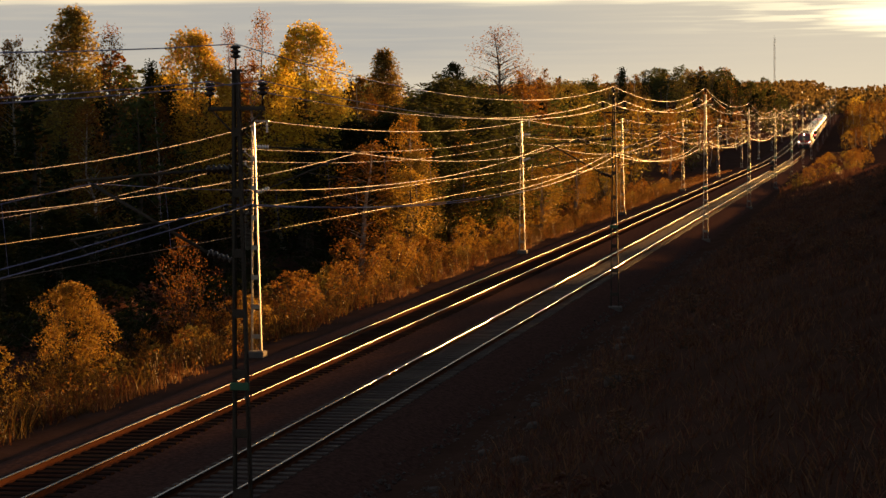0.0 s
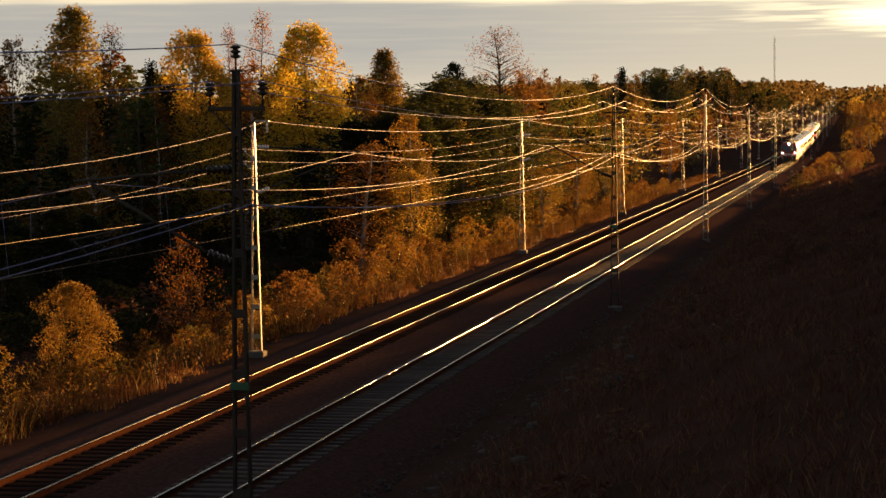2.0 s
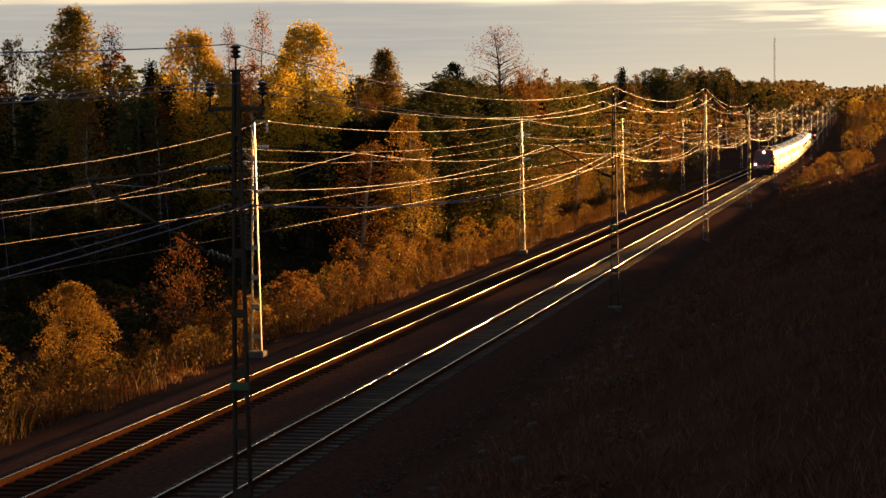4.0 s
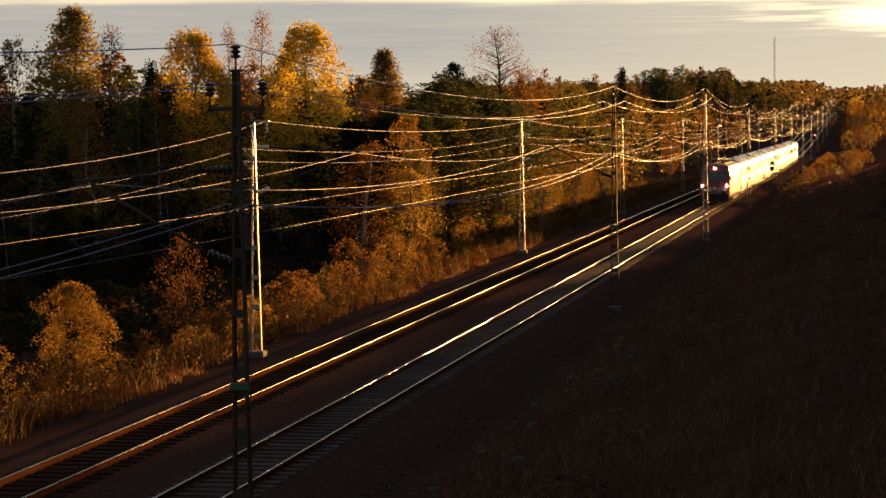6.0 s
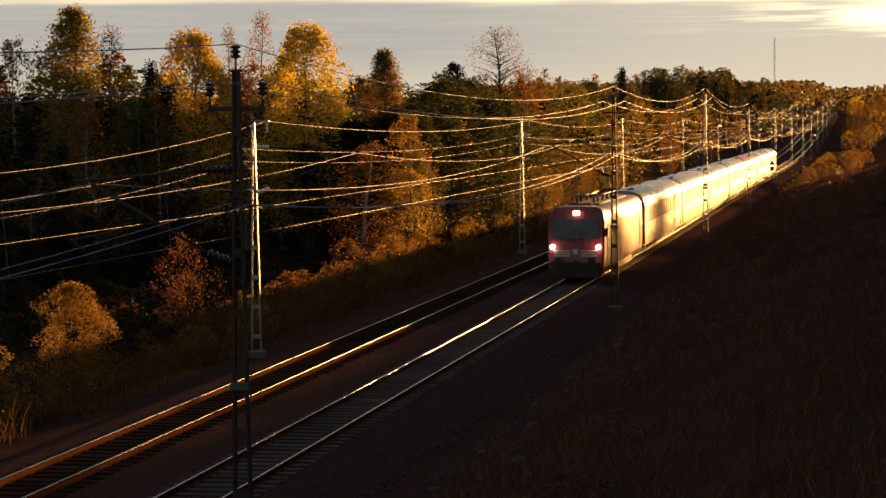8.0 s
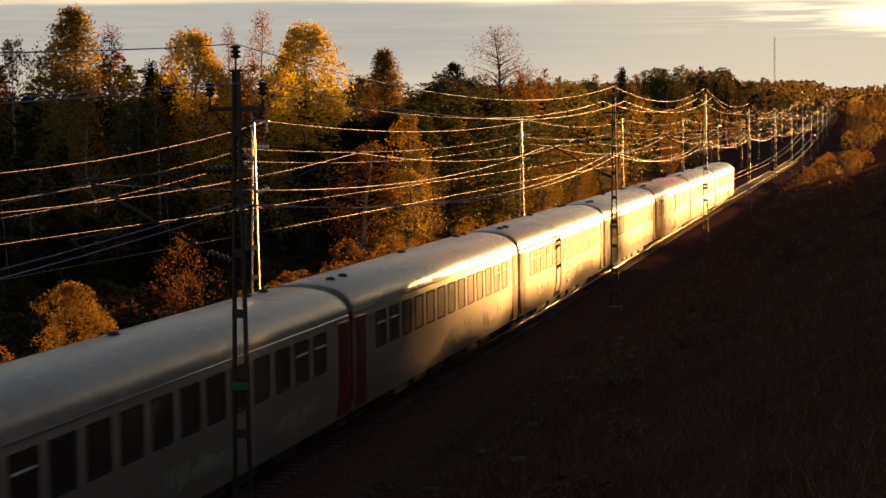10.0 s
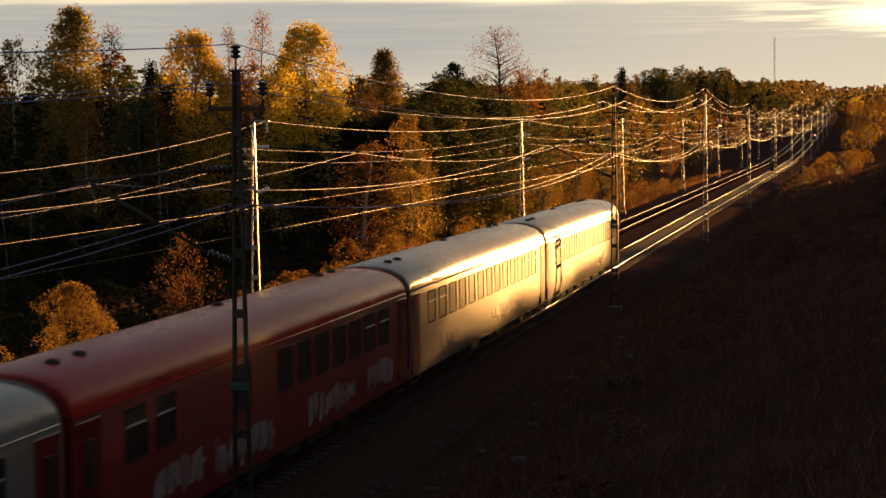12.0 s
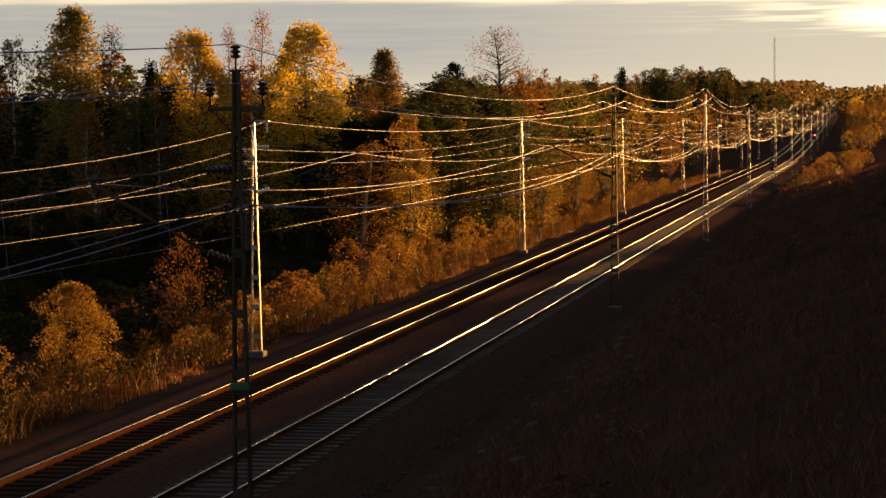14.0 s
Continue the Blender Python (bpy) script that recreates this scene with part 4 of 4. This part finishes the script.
def flood_light():
    x, y = -29.7, 1500
    z = ground_z(x, y)
    t = thing("floodlight_mast", "distant floodlight mast with two warm lamps", "lamp post", "", pose(x, y, z))
    top = 28.4 - z
    part("pole", Geo().tube([(0, 0, -1), (0, 0, top)], [0.25, 0.12], 8), M["dark_steel"], t)
    part("bar", Geo().box(-1.3, 1.3, -0.08, 0.08, top - 0.1, top + 0.05, 0.02), M["dark_steel"], t)
    for s in (-1, 1):
        part("lamp", Geo().box(s * 1.2 - 0.45, s * 1.2 + 0.45, -0.3, 0.2, top - 0.2 + 0.5 * s, top + 0.45 + 0.5 * s, 0.06), M["warm_lamp"], t, "glowing warm lamp")


flood_light()


def signal_post():
    y = 436
    s = thing("railway_signal", "railway signal post showing a red light", "signal", "", pose(4.1, y, rise(y)))
    part("post", Geo().tube([(0, 0, -1.2), (0, 0, 4.6)], 0.07, 8), M["dark_steel"], s)
    head = part("signal_head", Geo().box(-0.28, 0.28, -0.1, 0.1, 3.9, 5.6, 0.05), M["rubber"], s)
    part("lamp", Geo().tube([(0, -0.10, 4.7), (0, -0.16, 4.7)], 0.13, 12), M["red_lamp"], head, "glowing red lens")
    part("hood", Geo().loft([[(0.2 * math.cos(a), yy, 4.7 + 0.2 * math.sin(a)) for a in np.linspace(0.2, 2.94, 9)] for yy in (-0.1, -0.35)], closed=False), M["rubber"], head)


signal_post()


def track_sign():
    """Dark triangular board with a box under it on a post."""
    y = 262
    s = thing("track_sign", "dark triangular track sign with a box on a thin post", "sign", "", pose(3.0, y, rise(y)))
    part("post", Geo().tube([(0, 0, -1.2), (0, 0, 2.0)], 0.045, 8), M["dark_steel"], s)
    part("triangle_board", Geo().loft([[(-0.42, yy, 2.55), (0.42, yy, 2.55), (0, yy, 3.15)] for yy in (-0.03, 0.0)], True, True), M["rubber"], s)
    part("box", Geo().box(-0.24, 0.24, -0.09, 0.09, 1.85, 2.4, 0.03), M["rubber"], s)


track_sign()


# ---------------------------------------------------------------- the train
SPEED, FRONT0 = 49.424, 500.0
SIDE = [(1.38, 0.62), (1.43, 0.95), (1.455, 1.3), (1.46, 1.80), (1.455, 2.78), (1.435, 3.22)]
ROOF = [(1.435, 3.22), (1.42, 3.36), (1.375, 3.50), (1.29, 3.63), (1.16, 3.75), (0.98, 3.85), (0.74, 3.93), (0.45, 3.985), (0.0, 4.01)]


def wheelset(y):
    g = Geo()
    for s in (-1, 1):
        x = 0.7535 * s
        for x0, x1, r in ((x - 0.065, x + 0.065, 0.46), (x - s * 0.065 - 0.015, x - s * 0.065 + 0.015, 0.49)):
            g.loft([[(xx, y + r * math.cos(a), 0.46 + r * math.sin(a)) for a in np.linspace(0, 6.283, 24, endpoint=False)] for xx in (x0, x1)], True, True)
    return g.tube([(-0.75, y, 0.46), (0.75, y, 0.46)], 0.09, 8)


def bogie(parent, y, base):
    g = Geo()
    for s in (-1, 1):
        x = s * 1.08
        g.box(x - 0.09, x + 0.09, y - base / 2 - 0.45, y + base / 2 + 0.45, 0.52, 0.74, 0.04)
        for dy in (-base / 2, base / 2):
            g.box(x - 0.12, x + 0.12, y + dy - 0.2, y + dy + 0.2, 0.32, 0.60, 0.05)
        for dy in (-0.25, 0.25):
            g.tube([(x, y + dy, 0.5), (x, y + dy, 0.98)], 0.12, 10)
    g.box(-1.05, 1.05, y - 0.22, y + 0.22, 0.5, 0.78, 0.04)
    b = part("bogie", g, M["under"], parent)
    for dy in (-base / 2, base / 2):
        part("wheelset", wheelset(y + dy), M["dark_steel"], b)


def shell(pts, y0, y1, steps=2, close_x=True):
    """A strip of the body's outline, both sides, swept along y."""
    g = Geo()
    ys = np.linspace(y0, y1, steps)
    for s in (1, -1):
        g.loft([[(s * x, y, z) for x, z in pts][::-s] for y in ys], closed=False, smooth=True)
    return g


def coach(front, paint, roof, label, windows, door="door_red", blind=()):
    c = thing("passenger_coach", label, "railway coach", "coaches of the train")
    half = 12.95
    zb, zt = 2.05, 3.06
    low = [p for p in SIDE if p[1] < zb] + [(1.459, zb)]
    high = [(1.450, zt)] + [p for p in SIDE if p[1] > zt]
    g = shell(low, -half, half)
    for pts in (high,):
        h = shell(pts, -half, half)
        g.add(h.v, h.f, True)
    pitch, ww = windows
    n = int((half * 2 - 2.7) / pitch)
    ys = [(-(n - 1) / 2 + i) * pitch for i in range(n) if i not in blind]
    n = len(ys)
    edges = [-half] + [v for y in ys for v in (y - ww / 2, y + ww / 2)] + [half]
    for a, b in zip(edges[::2], edges[1::2]):
        h = shell([(1.459, zb), (1.46, 2.3), (1.450, zt)], a, b)
        g.add(h.v, h.f, True)
    # ends
    outline = SIDE + ROOF[1:]
    ring = [(x, z) for x, z in outline] + [(-x, z) for x, z in outline[::-1][1:]]
    for y, flip in ((-half, 1), (half, -1)):
        g.add([(x, y, z) for x, z in ring], [tuple(range(len(ring)))[::flip]])
    g.add([(1.38, -half, 0.62), (-1.38, -half, 0.62), (-1.38, half, 0.62), (1.38, half, 0.62)], [(0, 1, 2, 3)])
    body = part("body", g, M[paint], c)
    # roof, drawn in towards the ends
    rg = Geo()
    full = [(x, z) for x, z in ROOF] + [(-x, z) for x, z in ROOF[::-1][1:]]
    rings = []
    for y in (-half - 0.02, -half + 0.12, -half + 0.5, -4, 4, half - 0.5, half - 0.12, half + 0.02):
        e = max(0, 1 - (half - abs(y)) / 0.5)
        rings.append([(x * (1 + 0.004 - 0.012 * e), y, z + 0.006 - 0.10 * e * e * (z - 3.2)) for x, z in full])
    rg.loft(rings, closed=False, caps=False, smooth=True)
    rf = part("roof", rg, M[roof], c)
    for s in (-1, 1):
        part("gutter", Geo().tube([(s * 1.447, -half + 0.1, 3.25), (s * 1.447, half - 0.1, 3.25)], 0.022, 6), M[roof], rf)
    for y in (-11.2, -9.9, 0.4, 9.6, 11.0):
        x = 0.35 if y < 0 else -0.3
        part("roof_vent", Geo().loft([[(x + r * math.cos(a), y + r * math.sin(a), z) for a in np.linspace(0, 6.283, 12, endpoint=False)] for r, z in ((0.13, 3.92), (0.14, 4.02), (0.11, 4.06), (0.04, 4.08))], True, True), M["under"], rf)
    # windows
    pane = Geo().box(-0.012, 0.012, -ww / 2 + 0.02, ww / 2 - 0.02, zb + 0.02, zt - 0.02).mesh("pane", M["glass"])
    fr = Geo()
    for a, b, d, e in ((-ww / 2, ww / 2, zb, zb + 0.05), (-ww / 2, ww / 2, zt - 0.05, zt), (-ww / 2, -ww / 2 + 0.05, zb + 0.05, zt - 0.05), (ww / 2 - 0.05, ww / 2, zb + 0.05, zt - 0.05)):
        fr.box(-0.02, 0.02, a, b, d, e)
    frm = fr.mesh("window_frame", M["rubber"])
    bar = Geo().box(-0.016, 0.02, -ww / 2 + 0.06, ww / 2 - 0.06, zt - 0.36, zt - 0.32).mesh("vent_bar", M["silver"])
    for s in (-1, 1):
        for i, y in enumerate(ys):
            w = part("window", pane, None, c, "", pose(s * 1.44, y, 0, 0, 0, 0 if s > 0 else 180))
            part("window_frame", frm, None, w, "", pose(0.012, 0, 0))
            if i in (0, 1, n - 2, n - 1):
                part("vent_bar", bar, None, w, "", pose(0.018, 0, 0))
        for e in (-1, 1):
            y = e * (half - 0.66)
            d = part("door", Geo().box(s * 1.40, s * 1.472, y - 0.56, y + 0.56, 0.72, 3.14, 0.02), M[door], c, "dark red entrance door")
            part("door_window", Geo().box(s * 1.468, s * 1.480, y - 0.22, y + 0.22, 1.95, 2.8, 0.004), M["glass"], d)
            part("step", Geo().box(s * 1.1, s * 1.42, y - 0.4, y + 0.4, 0.42, 0.47, 0.01), M["under"], c)
    # underframe, end details
    rng = random.Random(int(front * 10))
    y = -7.5
    while y < 7:
        l = rng.uniform(1.0, 2.4)
        part("equipment_box", Geo().box(-1.25, 1.25, y, y + l, 0.32, 0.66, 0.04), M["under"], c)
        y += l + rng.uniform(0.5, 1.4)
    for e in (-1, 1):
        y = e * half
        part("gangway", Geo().box(-0.62, 0.62, min(y, y + e * 0.24), max(y, y + e * 0.24), 1.0, 3.25, 0.06), M["rubber"], c, "black rubber gangway bellows")
        part("end_wall_panel", Geo().box(-1.40, 1.40, min(y, y + e * 0.03), max(y, y + e * 0.03), 0.9, 3.3, 0.02), M[door], c, "dark red end wall")
        for x in (-0.87, 0.87):
            part("buffer", Geo().tube([(x, y, 1.05), (x, y + e * 0.22, 1.05), (x, y + e * 0.22, 1.05), (x, y + e * 0.25, 1.05)], [0.08, 0.08, 0.2, 0.2], 12), M["under"], c)
        bogie(c, e * 9.3, 2.5)
    return c, body


def graffiti(c, blobs):
    """Faded unreadable sprayed lettering: slanted bars of uneven height on the lower side."""
    for mat, y0, y1, z0, z1 in blobs:
        rng = random.Random(int(y0 * 37 + z1 * 91))
        g = Geo()
        y = y0
        while y < y1:
            w, k = rng.uniform(0.10, 0.34), rng.uniform(-0.12, 0.12)
            a, b = z0 + rng.uniform(0, 0.25), z1 - rng.uniform(0, 0.3)
            if b > a:
                ring = lambda x: [(x, y, a), (x, y + w, a + 0.05), (x, y + w + k, b), (x, y + k, b - 0.04)]
                g.loft([ring(1.452), ring(1.466)], True, True)
                if rng.random() < 0.5:
                    m = (a + b) / 2
                    g.box(1.454, 1.4655, y + w, y + w + 0.22, m, m + 0.09)
            y += w + rng.uniform(0.05, 0.22)
        part("painted_lettering", g, M[mat], c, "faded sprayed lettering")


def build_loco():
    c = thing("locomotive", "red electric locomotive with lit headlamps and raised pantograph", "locomotive")
    y0, y1 = -9.45, 9.45
    side = [(1.40, 0.45), (1.46, 0.75), (1.49, 1.1), (1.50, 2.7), (1.485, 3.15), (1.43, 3.45), (1.30, 3.70), (1.10, 3.82), (0.0, 3.86)]
    full = [(-x, z) for x, z in side] + side[::-1][1:]

    def ring(y, ins, wid):
        return [(x * wid, y + ins(z), z) for x, z in full]
    # sloped cab front: upright up to the waist, raked above it
    rake = lambda z: 0.05 + (0.0 if z < 1.9 else 0.30 * (z - 1.9))
    g = Geo()
    rings = [ring(y0, rake, 0.93), ring(y0 + 0.08, rake, 0.975), ring(y0 + 0.32, rake, 0.99), ring(y0 + 0.8, rake, 1.0), ring(y0 + 1.6, lambda z: 0, 1.0),
             ring(y1 - 1.6, lambda z: 0, 1.0), ring(y1 - 0.8, lambda z: -rake(z), 1.0), ring(y1 - 0.32, lambda z: -rake(z), 0.99), ring(y1 - 0.10, lambda z: -rake(z), 0.955), ring(y1, lambda z: -rake(z), 0.90)]
    g.loft(rings, closed=True, caps=True, smooth=True)
    part("body", g, M["loco_red"], c)
    yf = lambda z: y0 + rake(z)
    # windscreen, mask, stripes
    ws = Geo()
    pts = [(-1.2, 2.2), (1.2, 2.2), (1.18, 3.1), (1.08, 3.22), (-1.08, 3.22), (-1.18, 3.1)]
    ws.loft([[(x, yf(z) + d, z) for x, z in pts] for d in (-0.035, 0.03)], True, True)
    w = part("windscreen", ws, M["windscreen"], c, "wide dark windscreen")
    for x in (-0.35, 0.35):
        part("wiper", Geo().tube([(x, yf(2.15) - 0.05, 2.15), (x * 0.3, yf(2.75) - 0.05, 2.75)], 0.014, 5), M["rubber"], w)
    for k in range(3):
        z = 1.30 + 0.13 * k
        for s in (-1, 1):
            part("grille_bar", Geo().box(*sorted((s * 0.28, s * 1.12)), yf(z) - 0.03, yf(z) + 0.03, z, z + 0.065, 0.01), M["silver"], c)
    part("emblem_plate", Geo().box(-0.13, 0.13, yf(1.5) - 0.03, yf(1.5) + 0.02, 1.42, 1.68, 0.01), M["silver"], c)
    part("apron", Geo().box(-1.3, 1.3, y0 - 0.02, y0 + 0.35, 0.18, 1.02, 0.06), M["under"], c, "dark grimy front apron")
    part("coupling_hook", Geo().box(-0.09, 0.09, y0 - 0.3, y0, 0.95, 1.12, 0.03), M["dark_steel"], c)
    part("roof_lamp", Geo().tube([(-0.14, yf(3.52) - 0.02, 3.52), (0.14, yf(3.52) - 0.02, 3.52)], 0.11, 12), M["lamp"], c, "bright lit top headlamp")
    for s in (-1, 1):
        z = 1.86 - 0.06
        part("headlamp", Geo().tube([(s * 1.19, y0 + 0.16, z), (s * 1.19, y0 - 0.02, z)], 0.11, 14), M["lamp"], c, "bright lit headlamp")
        part("buffer", Geo().tube([(s * 0.87, y0 + 0.3, 1.04), (s * 0.87, y0 - 0.3, 1.04), (s * 0.87, y0 - 0.3, 1.04), (s * 0.87, y0 - 0.36, 1.04)], [0.09, 0.09, 0.23, 0.23], 14), M["under"], c)
        part("mirror", Geo().box(*sorted((s * 1.47, s * 1.58)), y0 + 0.9, y0 + 1.02, 2.3, 2.75, 0.02), M["rubber"], c)
        for y in (y0 + 1.75, y1 - 1.75):
            d = part("cab_door", Geo().box(*sorted((s * 1.47, s * 1.512)), y - 0.36, y + 0.36, 0.95, 2.95, 0.01), M["loco_red"], c)
            part("door_window", Geo().box(*sorted((s * 1.50, s * 1.520)), y - 0.22, y + 0.22, 2.1, 2.75, 0.004), M["glass"], d)
            for dy in (-0.42, 0.42):
                part("handrail", Geo().tube([(s * 1.55, y + dy, 0.9), (s * 1.55, y + dy, 2.2)], 0.016, 6), M["silver"], c)
        for i in range(6):
            y = -4.6 + i * 1.84
            part("vent_grille", Geo().box(*sorted((s * 1.375, s * 1.40)), y - 0.6, y + 0.6, 3.22, 3.46, 0.01), M["under"], c)
        part("side_skirt", Geo().box(*sorted((s * 1.36, s * 1.45)), -3.6, 3.6, 0.25, 0.62, 0.03), M["under"], c)
    for e in (-1, 1):
        bogie(c, e * 4.75, 3.0)
    part("transformer_box", Geo().box(-1.3, 1.3, -2.6, 2.6, 0.2, 0.7, 0.06), M["under"], c)
    # roof gear
    part("roof_hatch", Geo().box(-0.85, 0.85, -6.2, 6.2, 3.83, 3.93, 0.03), M["under"], c)
    for y in (-5.4, -3.9, -1.6, 0.2, 2.2, 4.2):
        for x in (-0.45, 0.45):
            g = Geo()
            insulator((x, y, 3.92), (x, y, 4.22), 0.085, 4, g)
            part("roof_insulator", g, M["dark_porcelain"], c)
    for x in (-0.45, 0.45):
        part("busbar", Geo().tube([(x, -5.4, 4.24), (x, 4.2, 4.24)], 0.025, 6), M["wire"], c)
    part("air_horn", Geo().tube([(0.6, -7.4, 3.93), (0.6, -7.0, 3.93)], [0.08, 0.03], 8), M["silver"], c)
    for y, up in ((-5.2, False), (5.2, True)):
        p = part("pantograph", Geo().box(-0.5, 0.5, y - 0.9, y - 0.82, 4.24, 4.30, 0.01).box(-0.5, 0.5, y + 0.82, y + 0.9, 4.24, 4.30, 0.01), M["dark_steel"], c)
        knee, top = ((y - 1.35, 5.05), (y + 0.05, 5.60)) if up else ((y - 1.3, 4.36), (y + 0.5, 4.42))
        part("lower_arm", Geo().tube([(0, y + 0.7, 4.3), (0, *knee)], 0.05, 8), M["galv"], p)
        part("upper_arm", Geo().tube([(-0.1, *knee), (-0.5, *top)], 0.03, 6).tube([(0.1, *knee), (0.5, *top)], 0.03, 6), M["galv"], p)
        part("pan_head", Geo().tube([(-0.95, top[0], top[1] - 0.2), (-0.75, top[0], top[1] - 0.04), (-0.5, *top), (0.5, *top), (0.75, top[0], top[1] - 0.04), (0.95, top[0], top[1] - 0.2)], 0.03, 6), M["galv"], p)
    return c


loco = build_loco()
WHITE = "dirty white passenger coach with grey roof and dark windows"
COACHES = []
for i in range(7):
    red = i == 4
    c, body = coach(i, "coach_red" if red else "coach_white", "roof_red" if red else "roof_grey",
                    "faded red passenger coach with red roof and pale patches" if red else WHITE, (1.66, 1.16), blind=(2, 3, 5) if red else ())
    if red:
        graffiti(c, [("graffiti_white", -9, -6.2, 0.9, 1.75), ("graffiti_white", -5.2, -1.0, 0.85, 1.8), ("graffiti_white", 2.0, 6.5, 0.85, 1.7), ("graffiti_white", 8.0, 11.0, 0.9, 1.78)])
    else:
        k = i * 1.3
        graffiti(c, [("graffiti_pink", 6.2 - k * 0.4, 9.6 - k * 0.4, 0.95, 1.6), ("graffiti_green", -1.5 + k * 0.3, 2.8 + k * 0.3, 0.95, 1.62), ("graffiti_pink", -8.8, -6.0, 1.0, 1.6)])
    COACHES.append(c)


# ---------------------------------------------------------------- sleepers, the many small pieces last
def sleepers():
    """Pale concrete sleepers under the near track, dark brown ones under the far track."""
    for tx, mat, name, label in ((TRACKS[0], "sleeper", "sleeper", "pale concrete sleepers"), (TRACKS[1], "far_sleeper", "wooden_sleeper", "dark brown sleepers")):
        me = Geo().loft([[(-1.25, -0.15, -0.30), (1.25, -0.15, -0.30), (1.25, 0.15, -0.30), (-1.25, 0.15, -0.30)],
                         [(-1.24, -0.13, -0.165), (1.24, -0.13, -0.165), (1.24, 0.13, -0.165), (-1.24, 0.13, -0.165)],
                         [(-1.22, -0.11, -0.155), (1.22, -0.11, -0.155), (1.22, 0.11, -0.155), (-1.22, 0.11, -0.155)]], True, True).mesh(name, M[mat])
        rest = Geo()
        y = 22.0
        while y < 420:
            if y < 112:
                part(name, me, None, ballast, "", pose(tx + random.uniform(-0.015, 0.015), y, 0, 0, 0, random.uniform(-0.4, 0.4)))
            else:
                rest.box(tx - 1.25, tx + 1.25, y - 0.12, y + 0.12, -0.3 + rise(y), -0.158 + rise(y))
            y += 0.6
        tagged(part(name + "s", rest, M[mat], ballast), label, kind="stuff")


sleepers()


# ---------------------------------------------------------------- what moves
def motions():
    times = [i * 0.5 for i in range(29)]

    def run(ob, back, base):
        rows = []
        for t in times:
            y = FRONT0 - SPEED * t + back
            za, zb = rise(y - base / 2), rise(y + base / 2)
            rows.append((t, pose(0, y, (za + zb) / 2, math.degrees(math.atan2(zb - za, base)))))
        walk(ob, rows)
    run(loco, 9.45, 9.5)
    for i, c in enumerate(COACHES):
        run(c, 19.9 + 13.2 + 26.42 * i, 18.6)


motions()
